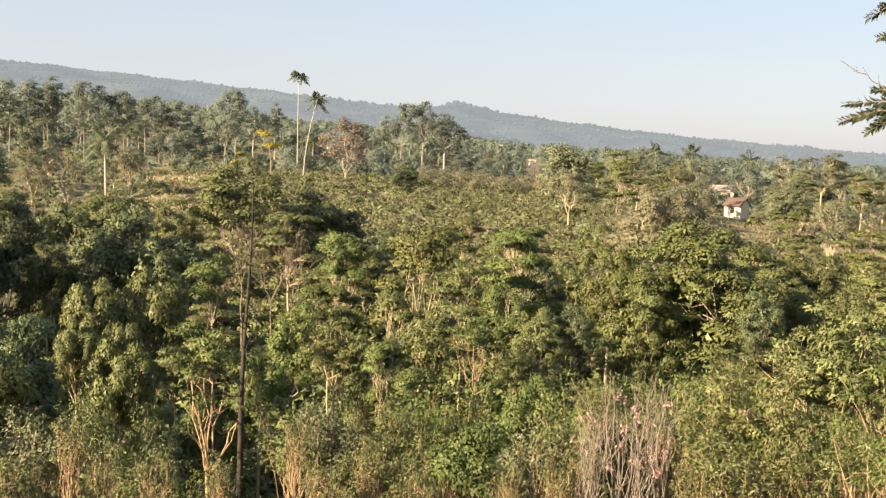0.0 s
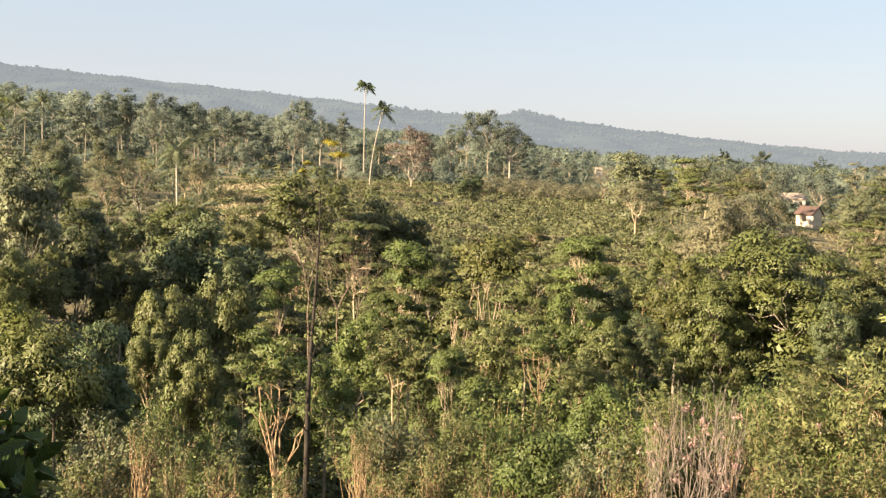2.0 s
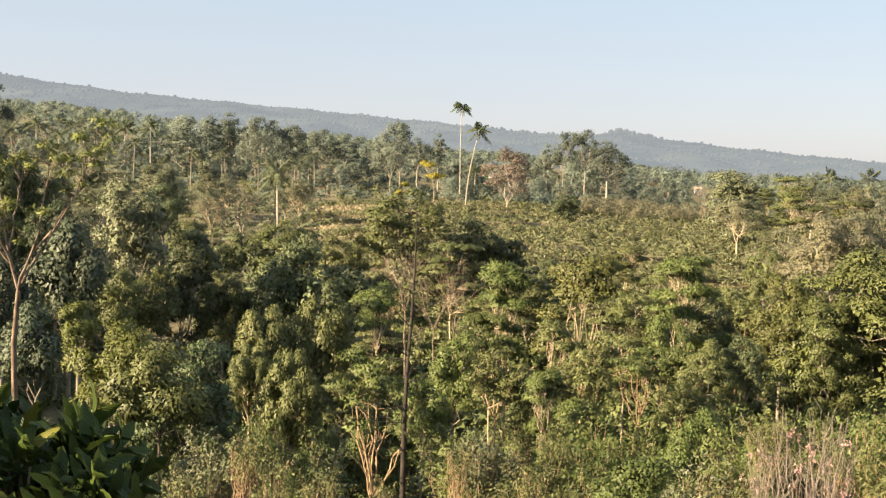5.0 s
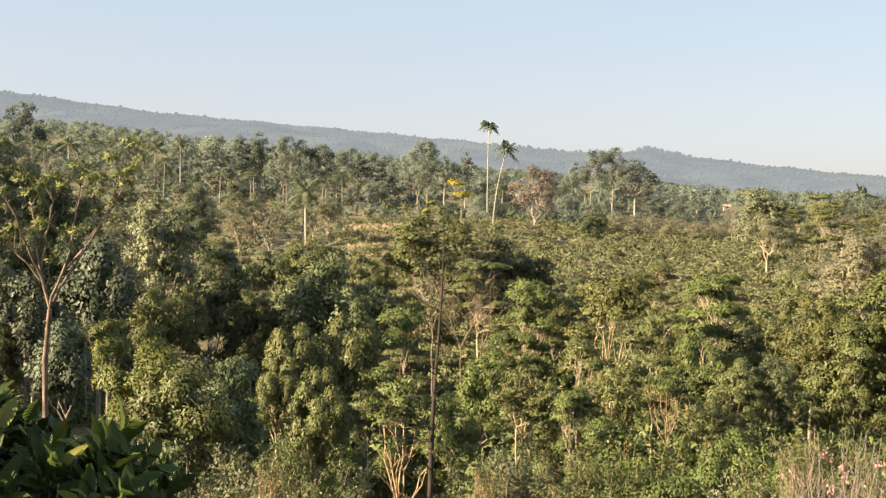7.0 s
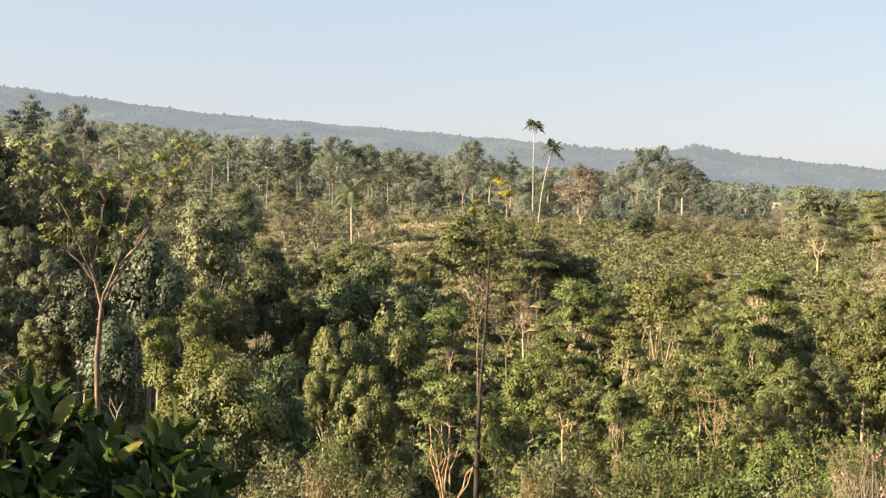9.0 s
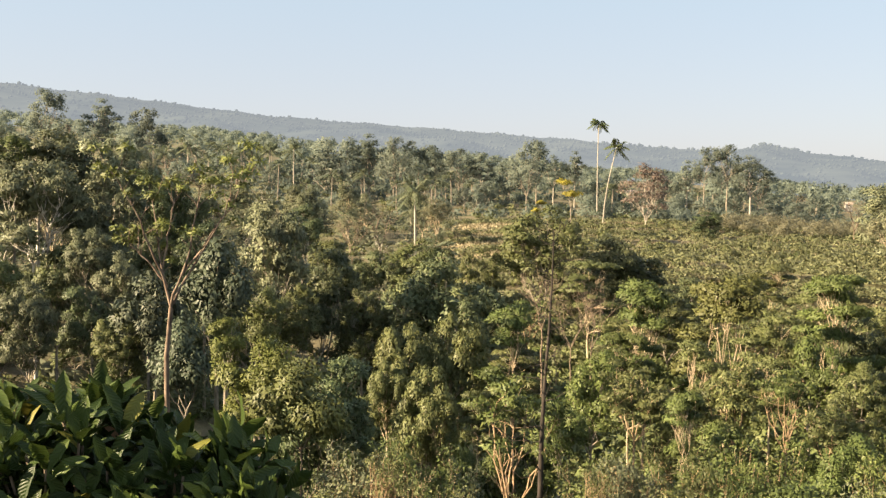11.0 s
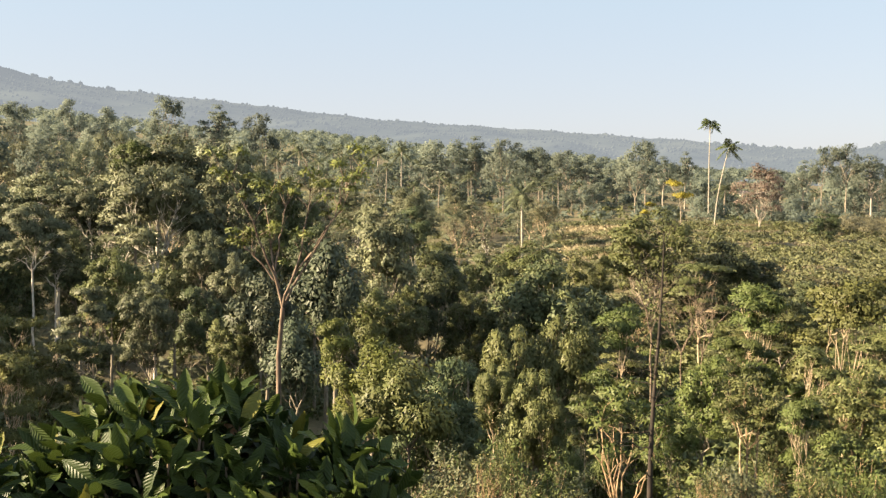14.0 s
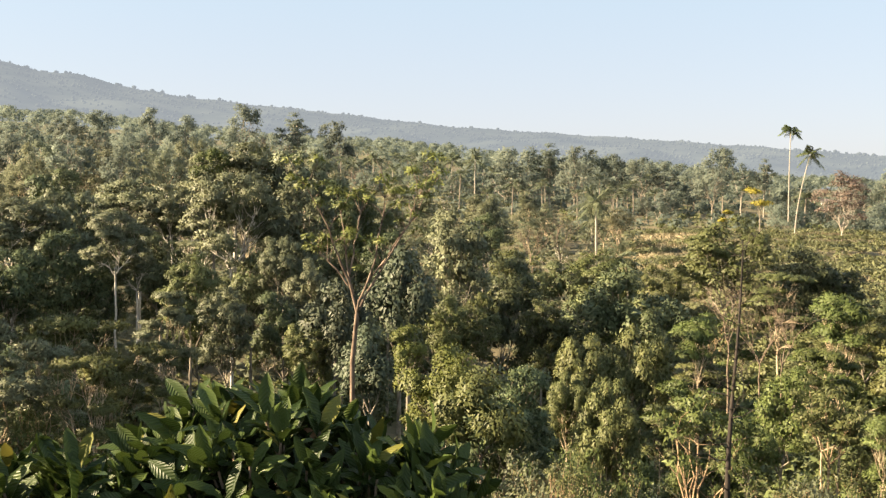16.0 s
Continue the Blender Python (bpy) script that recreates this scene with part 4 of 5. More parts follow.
def lime_tufted_tree():
    rng = np.random.default_rng(91)
    ob = tree_frame("tufted_tree", *TUFTED[:2], TUFTED[2], "tall pale-trunked tree with sparse lime green tufts", "tree")
    z = TUFTED[3] - ob.location.z                      # height of the fork over the ground
    wood, tufts = Wood(), []
    wood.limb([(-0.55, 0, -0.5), (-0.5, 0, 0.35 * z), (-0.2, 0.05, 0.55 * z), (-0.22, 0, 0.8 * z), (0, 0, z)], 0.165, 0.115, 9)
    fork = np.array([0, 0, z])
    limbs = [[(0, 0, 0), (-0.25, 0.2, 1.1), (-0.5, 0.4, 2.4), (-0.75, 0.7, 4.2), (-1.1, 0.9, 6.3)],
             [(-0.2, 0.15, 1.0), (-0.9, -0.4, 2.8), (-1.6, -0.7, 4.6), (-2.6, -1.0, 6.6)],
             [(0, 0, 0.1), (0.35, -0.3, 1.3), (0.9, -0.5, 3.0), (1.25, -0.6, 5.0), (1.35, -0.5, 6.9)],
             [(0.1, 0, 0.2), (0.9, 0.3, 1.7), (2.0, 0.6, 3.5), (3.0, 0.8, 5.2), (3.9, 0.9, 6.9)],
             [(0.5, -0.2, 1.6), (1.6, -0.9, 3.1), (2.6, -1.4, 5.0), (3.2, -1.6, 6.6)],
             [(-0.4, 0.3, 2.0), (0.0, 1.0, 4.0), (0.3, 1.4, 6.4)],
             [(-0.2, 0.1, 1.2), (-1.4, 0.3, 2.6), (-2.3, 0.5, 3.4)]]
    for i, line in enumerate(limbs):
        line = np.array(line) + fork
        k = np.linspace(0, 1, 9)
        fine = np.stack([np.interp(k, np.linspace(0, 1, len(line)), line[:, q]) for q in range(3)], 1)
        fine[1:-1] += rng.normal(0, 0.05, (7, 3))
        wood.limb(fine, 0.085 if i < 4 else 0.06, 0.016, 6)
        for _ in range(9):
            s = fine[rng.integers(3, 9)]
            e = s + np.array([rng.normal(0, 0.55), rng.normal(0, 0.5), rng.uniform(0.3, 1.5)])
            wood.limb(bend(rng, s, e, 4, 0.05), 0.026, 0.008, 4)
            if rng.random() < 0.62:
                tufts.append(clump_leaves(rng, e, rng.uniform(0.28, 0.55), 0.7, 40, 0.27, 0.13, 0.25))
        tufts.append(clump_leaves(rng, fine[-1], 0.6, 0.6, 60, 0.28, 0.14, 0.2))
    part("trunk", wood.mesh("trunk", BARK["patchy"]), ob)
    part("crown", foliage_mesh("crown", tufts, LEAF["lime"]), ob, "sparse lime green leaf tufts")


def pole_tree():
    """The thin dark tree, almost bare, that rises from the slope below the terrace."""
    rng = np.random.default_rng(92)
    ob = tree_frame("thin_bare_tree", *POLE[:2], POLE[2], "thin dark almost leafless tree with wispy side branches", "tree")
    h = POLE[3] - ob.location.z
    k = np.linspace(0, 1, 16)
    lean = np.stack([POLE[4] * (k - 1) * h + 0.05 * np.sin(k * 9), 0.05 * np.cos(k * 7), h * k - 0.5 * (k == 0)], 1)
    wood, wisps = Wood(), []
    wood.limb(lean, 0.15, 0.02, 7)
    for i in range(34):
        s = rng.uniform(0.38, 0.98) if i > 7 else rng.uniform(0.85, 0.99)
        p = np.array([np.interp(s, k, lean[:, q]) for q in range(3)])
        a, L = rng.uniform(0, 2 * np.pi), (1.25 - s) * rng.uniform(1.2, 4.6)
        e = p + np.array([np.cos(a) * L * 0.85, np.sin(a) * L * 0.6, L * rng.uniform(0.15, 0.75)])
        line = bend(rng, p, e, 6, 0.04, -0.05)
        wood.limb(line, 0.032 * (1.3 - s), 0.007, 4)
        for _ in range(3):
            q = line[rng.integers(2, 6)]
            f = q + np.array([rng.normal(0, 0.4), rng.normal(0, 0.4), rng.uniform(-0.1, 0.6)])
            wood.limb(bend(rng, q, f, 3, 0.05), 0.01, 0.004, 3)
            if rng.random() < 0.3:
                wisps.append(clump_leaves(rng, f, 0.25, 0.5, 9, 0.2, 0.08, 0.3))
    part("trunk", wood.mesh("trunk", BARK["pole"]), ob)
    part("crown", foliage_mesh("crown", wisps, LEAF["olive"]), ob, "few wispy olive leaves")


lime_tufted_tree()
pole_tree()


# ---- the large-leaved bush below the terrace ----
def big_leaf_material(name, deep, pale, vein, rough=0.28):
    m, n, l, b = shader(name)
    info, tc = n.new("ShaderNodeObjectInfo"), n.new("ShaderNodeTexCoord")
    geo = n.new("ShaderNodeNewGeometry")
    add = n.new("ShaderNodeMath")
    l.new(info.outputs["Random"], add.inputs[0])
    l.new(geo.outputs["Random Per Island"], add.inputs[1])
    fr = n.new("ShaderNodeMath")
    fr.operation = "FRACT"
    l.new(add.outputs[0], fr.inputs[0])
    base = ramp(n, l, fr.outputs[0], (0.0, deep), (1.0, pale))
    wave = n.new("ShaderNodeTexWave")
    wave.inputs["Scale"].default_value, wave.inputs["Distortion"].default_value = 3.6, 0.6
    l.new(tc.outputs["UV"], wave.inputs["Vector"])
    mix = n.new("ShaderNodeMix")
    mix.data_type = "RGBA"
    mx = n.new("ShaderNodeMath")
    mx.operation = "MULTIPLY"
    mx.inputs[1].default_value = 0.22
    l.new(wave.outputs["Fac"], mx.inputs[0])
    l.new(mx.outputs[0], mix.inputs["Factor"])
    l.new(base, mix.inputs["A"])
    mix.inputs["B"].default_value = (*vein, 1)
    l.new(mix.outputs["Result"], b.inputs["Base Color"])
    b.inputs["Roughness"].default_value = rough
    b.inputs["Specular IOR Level"].default_value = 0.2
    bp = n.new("ShaderNodeBump")
    bp.inputs["Strength"].default_value, bp.inputs["Distance"].default_value = 0.35, 0.008
    l.new(wave.outputs["Fac"], bp.inputs["Height"])
    l.new(bp.outputs[0], b.inputs["Normal"])
    tr, ms = n.new("ShaderNodeBsdfTranslucent"), n.new("ShaderNodeMixShader")
    l.new(mix.outputs["Result"], tr.inputs["Color"])
    ms.inputs[0].default_value = 0.18
    l.new(b.outputs[0], ms.inputs[1])
    l.new(tr.outputs[0], ms.inputs[2])
    l.new(ms.outputs[0], n["Material Output"].inputs["Surface"])
    return m


BIG_GREEN = big_leaf_material("large_leaf_green", (0.010, 0.024, 0.006), (0.056, 0.084, 0.018), (0.078, 0.100, 0.030), 0.42)
BIG_YELLOW = big_leaf_material("large_leaf_yellowing", (0.110, 0.118, 0.020), (0.190, 0.165, 0.034), (0.090, 0.104, 0.020), 0.5)
BIG_BROWN = big_leaf_material("large_leaf_dry", (0.130, 0.060, 0.030), (0.200, 0.110, 0.060), (0.110, 0.060, 0.030), 0.7)


def big_leaf_arrays(rng, length=0.235, width=0.072):
    """A long oval leaf, folded along its midrib, curving down, with wavy edges."""
    t = np.linspace(0, 1, 8)
    w = width * np.sin(np.pi * np.clip(t, 0.02, 0.985) ** 1.25) ** 0.8 * 0.5
    curl = rng.uniform(0.1, 0.5)
    x = length * t * (1 - 0.08 * curl * t)
    z = -length * curl * t ** 2 * 0.7
    fold = rng.uniform(0.25, 0.6)
    wav = 0.006 * np.sin(t * 19 + rng.uniform(0, 6))
    v = np.concatenate([np.stack([x, 0 * x, z], 1), np.stack([x, w, z + w * fold + wav], 1), np.stack([x, -w, z + w * fold - wav], 1)])
    f = []
    for i in range(7):
        f += [(i, i + 1, 8 + i + 1, 8 + i), (i, 16 + i, 16 + i + 1, i + 1)]
    uv = np.concatenate([np.stack([t, 0 * t], 1), np.stack([t + 0.16, w / width], 1), np.stack([t + 0.16, w / width], 1)])
    return v, np.array(f), uv


def big_leaf_mesh(name, parts_v, parts_f, parts_uv, material):
    me = raw_mesh(name, parts_v, parts_f, True)
    uv = me.uv_layers.new(name="UVMap")
    idx = np.empty(len(me.loops), np.int32)
    me.loops.foreach_get("vertex_index", idx)
    uv.data.foreach_set("uv", np.asarray(parts_uv, np.float32)[idx].ravel())
    me.materials.append(material)
    return me


def large_leaved_bush(cx, cy, top, rx, ry, tips, seed, singles, drop=1.5, dip=0.0):
    rng = np.random.default_rng(seed)
    ob = new("large_leaved_bush")
    z0 = ground_at(cx, cy)
    ob.matrix_world = pose(cx, cy, z0)
    tagged(ob, "bush with large glossy dark green leaves, some yellowing", "bush", "large-leaved bushes")
    shapes = [big_leaf_arrays(rng) for _ in range(5)]
    meshes = [big_leaf_mesh("leaf", *s, BIG_GREEN) for s in shapes]
    yellow = [big_leaf_mesh("leaf", *s, BIG_YELLOW) for s in shapes[:2]]
    brown = big_leaf_mesh("leaf", *shapes[2], BIG_BROWN)
    wood = Wood()
    rest_v, rest_f, rest_uv, count, made = [], [], [], 0, 0
    for i in range(tips):
        u = unit(rng.normal(size=3))
        u[2] = abs(u[2])
        tip = np.array([u[0] * rx, u[1] * ry, top - z0 - drop * (1 - u[2]) + rng.normal(0, 0.04)])
        if rng.random() < 0.3:
            tip[:2] *= rng.uniform(0.3, 0.9)
            tip[2] -= 0.1
        tip[2] -= dip * math.exp(-((tip[0] - 0.44) / 0.24) ** 2)
        foot = np.array([tip[0] * 0.15, tip[1] * 0.15, -0.1])
        line = bend(rng, foot, tip, 6, 0.03, 0.08)
        wood.limb(line, 0.022, 0.007, 5)
        d = unit(line[-1] - line[-2] + np.array([u[0], u[1], 0.6]) * 0.25)
        for k in range(9):
            a = k * 2.4 + rng.normal(0, 0.25)
            open_up = rng.uniform(0.2, 0.85) + 0.055 * k
            s1 = unit(np.cross(d, np.array([0.3, 0.9, 0.2])))
            s2 = np.cross(d, s1)
            way = unit(d * math.cos(open_up) + (s1 * math.cos(a) + s2 * math.sin(a)) * math.sin(open_up))
            z = unit(d - way * np.dot(d, way) + rng.normal(0, 0.15, 3))
            yv = unit(np.cross(z, way))
            z = np.cross(way, yv)
            size = rng.uniform(0.65, 1.15)
            base = tip - d * 0.02 * k
            m = Matrix((*zip(way * size, yv * size, z * size, base), (0, 0, 0, 1)))
            q = rng.random()
            front = made < singles and tip[1] < 0.35 * ry
            if front or q > 0.98:
                me = yellow[k % 2] if q > 0.86 else brown if q < 0.02 else meshes[rng.integers(5)]
                lf = part("leaf", me, ob, matrix=m)
                made += 1
            else:
                v, f, uv = shapes[rng.integers(5)]
                rest_v.append(v @ np.array([way, yv, z]) * size + base)
                rest_f.append(f + count)
                rest_uv.append(uv)
                count += len(v)
    part("branch", wood.mesh("branch", BARK["brown"]), ob)
    if rest_v:
        me = big_leaf_mesh("inner_foliage", np.concatenate(rest_v), np.concatenate(rest_f), np.concatenate(rest_uv), BIG_GREEN)
        tagged(part("inner_foliage", me, ob), kind="stuff")
    return ob


large_leaved_bush(-2.28, 4.85, 0.47, 0.96, 0.75, 205, 93, 300, 0.5, 0.22)
large_leaved_bush(-3.15, 3.95, 0.26, 0.65, 0.5, 66, 94, 240, 0.4)


# ---- the small-leaved tree beside the terrace, its branch hanging into view ----
def hanging_branch():
    rng = np.random.default_rng(95)
    ob = new("small_leaved_tree")
    x, y = 5.1, 5.0
    z = ground_at(x, y)
    ob.matrix_world = pose(x, y, z)
    tagged(ob, "tree with small paired leaves on a hanging branch", "tree")
    wood, leaves = Wood(), []
    wood.limb(bend(rng, (0.6, -0.3, -0.4), (0.2, 0.1, 5.2), 8, 0.02), 0.13, 0.05, 8)
    sprays = [((3.40, 4.84, 1.96), (3.138, 4.997, 2.167), 0), ((3.42, 4.83, 1.94), (3.172, 4.975, 1.93), 1), ((3.42, 4.83, 1.99), (3.285, 4.90, 2.007), 1),
              ((3.42, 4.83, 1.91), (3.157, 4.984, 1.834), 1), ((3.42, 4.83, 1.92), (3.19, 4.965, 1.852), 1), ((3.44, 4.83, 1.88), (3.267, 4.913, 1.779), 1),
              ((3.43, 4.84, 1.90), (3.295, 4.897, 1.82), 1), ((3.41, 4.83, 2.48), (3.24, 4.93, 2.388), 1), ((3.41, 4.84, 2.52), (3.295, 4.895, 2.447), 1),
              ((3.42, 4.83, 2.31), (3.293, 4.895, 2.283), 1)]
    for a, b, g in sprays:
        a, b = np.array(a) - (x, y, z), np.array(b) - (x, y, z)
        line = bend(rng, a, b, 10, 0.012, 0.05 if g else 0.02)
        wood.limb(bend(rng, (0.35, -0.05, a[2] - 0.25), a + np.array([0.45, 0.05, 0.02]), 5, 0.02), 0.02, 0.009, 5)
        wood.limb(bend(rng, a + np.array([0.45, 0.05, 0.02]), a, 4, 0.02), 0.009, 0.006, 5)
        wood.limb(line, 0.004, 0.0015, 4)
        along = unit(b - a)
        if not g:                                     # the bare tip, with short side twigs
            for i in (2, 3, 4, 6, 6):
                e = line[i] + along * 0.03 + np.array([rng.normal(0, 0.02), 0, rng.uniform(-0.02, 0.07)])
                wood.limb(bend(rng, line[i], e, 3, 0.05), 0.0022, 0.001, 3)
            continue
        n = 40
        k = np.linspace(0.05, 1, n)
        base = np.stack([np.interp(k, np.linspace(0, 1, 10), line[:, q]) for q in range(3)], 1)
        side = unit(np.cross(along, np.array([0.5, -0.75, 0.3])))
        for sg in (-1, 1):
            size = 0.052 * rng.uniform(0.7, 1.2, n) * (1.15 - 0.5 * k)
            leaves.append(leaf_quads(base, side * sg * 0.75 + along * 0.8 + rng.normal(0, 0.2, base.shape),
                                     np.array([[0.3, -0.6, 0.7]]) + rng.normal(0, 0.3, base.shape), size, size * 0.36, 0.05))
    part("trunk", wood.mesh("trunk", BARK["brown"]), ob)
    part("crown", foliage_mesh("crown", leaves, LEAF["spray"]), ob)


hanging_branch()


# ---- houses and huts on the plateau ----
def wall_material(name, col, dirt):
    m, n, l, b = shader(name)
    l.new(ramp(n, l, noise_tex(n, l, 1.2, 6.0), (0.35, dirt), (0.6, col)), b.inputs["Base Color"])
    b.inputs["Roughness"].default_value = 0.9
    return m


CREAM = wall_material("cream_plaster", (0.62, 0.54, 0.45), (0.48, 0.40, 0.32))
WHITE = wall_material("white_boards", (0.60, 0.56, 0.50), (0.45, 0.41, 0.35))
RED_TILE = wall_material("red_brown_tiles", (0.100, 0.060, 0.052), (0.065, 0.042, 0.037))
GREY_TIN = wall_material("weathered_tin", (0.34, 0.28, 0.24), (0.20, 0.15, 0.12))
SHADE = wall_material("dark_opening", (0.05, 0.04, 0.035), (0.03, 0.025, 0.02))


def box_mesh(name, lo, hi, material, bevel=0.02):
    bm = bmesh.new()
    bmesh.ops.create_cube(bm, size=1.0)
    lo, hi = Vector(lo), Vector(hi)
    for v in bm.verts:
        v.co = Vector((lo[i] + (hi[i] - lo[i]) * (v.co[i] + 0.5) for i in range(3)))
    bmesh.ops.bevel(bm, geom=bm.edges[:], offset=bevel, segments=1, affect="EDGES")
    me = bpy.data.meshes.new(name)
    bm.to_mesh(me)
    bm.free()
    me.materials.append(material)
    return me


def slope_mesh(name, a, b, c, d, thick, material):
    """A roof slope or gable with thickness from four corners."""
    bm = bmesh.new()
    low = [bm.verts.new(p) for p in (a, b, c, d)]
    nrm = (Vector(b) - Vector(a)).cross(Vector(d) - Vector(a)).normalized() * thick
    top = [bm.verts.new(Vector(p) + nrm) for p in (a, b, c, d)]
    bm.faces.new(low[::-1])
    bm.faces.new(top)
    for i in range(4):
        bm.faces.new((low[i], low[(i + 1) % 4], top[(i + 1) % 4], top[i]))
    me = bpy.data.meshes.new(name)
    bm.to_mesh(me)
    bm.free()
    me.materials.append(material)
    return me


def house(name, x, y, base, az, length, depth, eave, rise, walls, roof, label, openings=2):
    """A gabled house, its ridge along its length."""
    ob = new(name)
    ob.matrix_world = pose(x, y, base, 0, 0, -az)
    tagged(ob, label, "house")
    L, D = length / 2, depth / 2
    part("wall", box_mesh("wall", (-L, -D, -3), (L, -D + 0.15, eave), walls), ob)
    part("wall", box_mesh("wall", (-L, D - 0.15, -3), (L, D, eave), walls), ob)
    for s in (-1, 1):
        part("wall", box_mesh("wall", (s * L - 0.08, -D + 0.16, -3), (s * L + 0.08, D - 0.16, eave), walls), ob)
        part("gable", slope_mesh("gable", (s * L, -D, eave), (s * L, D, eave), (s * L, 0.02, eave + rise), (s * L, -0.02, eave + rise), 0.1, walls), ob)
        o = 0.35
        q = [(-L - o, s * (D + o), eave - o * rise / D), (L + o, s * (D + o), eave - o * rise / D), (L + o, 0, eave + rise), (-L - o, 0, eave + rise)]
        part("roof_slope", slope_mesh("roof_slope", *(q if s < 0 else q[::-1]), 0.12, roof), ob)
    part("ridge_tile", box_mesh("ridge_tile", (-L - 0.5, -0.14, eave + rise + 0.05), (L + 0.5, 0.14, eave + rise + 0.2), roof), ob)
    for k in range(openings):
        cx = (k + 0.5) / openings * length - L
        w = part("window", box_mesh("window", (cx - 0.45, -D - 0.03, 0.9), (cx + 0.45, -D + 0.06, 2.0), SHADE, 0.01), ob)
        part("frame", box_mesh("frame", (cx - 0.55, -D - 0.06, 2.0), (cx + 0.55, -D - 0.002, 2.1), roof, 0.01), w)
    return ob


house("house", 98.9, 190.9, -9.7, 60.0, 3.7, 3.3, 2.5, 1.3, CREAM, RED_TILE, "small cream house with a red-brown tiled gable roof", 1)
house("house", 133.2, 268.8, -9.3, 20.0, 8.0, 5.0, 2.6, 1.4, WHITE, GREY_TIN, "pale house with a weathered tin roof among trees", 3)
house("field_hut", 132.6, 461.4, -3.2, 5.0, 2.8, 2.4, 1.7, 0.7, WHITE, GREY_TIN, "small white field hut on the plateau", 1)
house("field_hut", 34.0, 422.0, 0.2, 5.0, 3.0, 2.6, 2.2, 0.9, WHITE, GREY_TIN, "small white field hut among trees", 1)



# ---- woods between them ----
fill_rng = np.random.default_rng(77)
taken = [(o.location.x, o.location.y, o.scale.x) for o in scene.objects if o.type == "EMPTY"]


# bearings left clear: bearing, half width, from and to what distance
OPEN_LINES = ((-1.9, 1.1, 0, 42), (0.2, 1.1, 0, 42), (22.5, 1.5, 0, 34), (30.3, 1.0, 0, 36), (13.2, 1.0, 0, 31), (27.4, 2.1, 95, 268), (-7.6, 1.2, 95, 170), (-3.7, 1.8, 118, 228), (3.6, 2.0, 95, 215),
              (-21.0, 1.8, 36, 52), (26.4, 1.2, 100, 300), (16.03, 0.4, 180, 480))


def fill(kinds, weights, count, az, dist, height, radius, gap):
    done = tries = 0
    while done < count and tries < count * 30:
        tries += 1
        a = radians(fill_rng.uniform(*az))
        r = math.sqrt(fill_rng.uniform(dist[0] ** 2, dist[1] ** 2))
        x, y = r * math.sin(a), r * math.cos(a)
        if any(abs(math.degrees(a) - q[0]) < q[1] and q[2] < r < q[3] for q in OPEN_LINES) or any((x - q[0]) ** 2 + (y - q[1]) ** 2 < gap * gap for q in taken):
            continue
        taken.append((x, y, 1))
        h = fill_rng.uniform(*height)
        kinds[fill_rng.choice(len(kinds), p=weights)].plant(x, y, ground_at(x, y) + h, fill_rng.uniform(*radius))
        done += 1


fill([stool, straw_stool], [0.78, 0.22], 55, (-42, 38), (30, 38), (4.2, 6.0), (1.5, 2.1), 2.4)
fill([stool, round_bright], [0.8, 0.2], 34, (-5, 37), (38.5, 50), (4.8, 6.6), (1.5, 2.2), 2.6)
fill([fork_tree, feather_olive, round_olive, feather_bright], [0.4, 0.25, 0.2, 0.15], 26, (-2, 38), (44, 100), (6, 8.5), (2.0, 3.0), 5.0)
fill([round_dark, round_olive, umber_round], [0.6, 0.2, 0.2], 26, (-46, -2), (50, 110), (5, 8), (2.4, 3.6), 5.5)
fill([mid_round, tall_stem, slender], [0.42, 0.43, 0.15], 46, (-46, -26), (95, 220), (9, 13), (3, 4.8), 6.0)
fill([mid_round, tall_stem, slender, short_palm], [0.5, 0.2, 0.15, 0.15], 44, (-26, -6), (110, 225), (5.5, 9), (2.4, 3.8), 6.0)
fill([mid_round, feather_olive, slender], [0.65, 0.2, 0.15], 55, (18, 40), (90, 260), (7, 11), (2.8, 4.2), 7.0)
fill([grove_palm], [1.0], 85, (-30, -4), (235, 430), (7, 12), (2.4, 3.4), 6.0)
fill([far_round, far_tall, leafless], [0.5, 0.4, 0.1], 60, (-44, -26), (225, 430), (7, 13), (3.2, 5.5), 6.5)
fill([far_round, far_tall, grove_palm, leafless], [0.5, 0.25, 0.15, 0.1], 105, (-26, 40), (235, 430), (5, 9.5), (2.8, 5), 6.5)
# unseen trees left of the view, added to throw shade over the ravine
fill([mid_round], [1.0], 48, (-85, -46), (36, 120), (14, 18), (4, 5.5), 6.5)


# ---- stuff nobody could count ----
def scatter(count, az, dist, rng, power=2.0, glade=False):
    a = np.radians(rng.uniform(*az, count))
    r = (rng.uniform(dist[0] ** power, dist[1] ** power, count)) ** (1 / power)
    if not glade:                               # the open grass beyond the ravine and the house's yard stay clear
        clear = (np.abs(np.degrees(a) + 3.6) < 1.7) & (r > 120) & (r < 216) | (np.abs(np.degrees(a) - 27.4) < 0.8) & (r > 202) & (r < 212) | (np.abs(np.degrees(a) - 16.03) < 0.35) & (r > 330) & (r < 478)
        a, r = a[~clear], r[~clear]
    x, y = r * np.sin(a), r * np.cos(a)
    return np.stack([x, y, ground_z(x, y)], 1), r


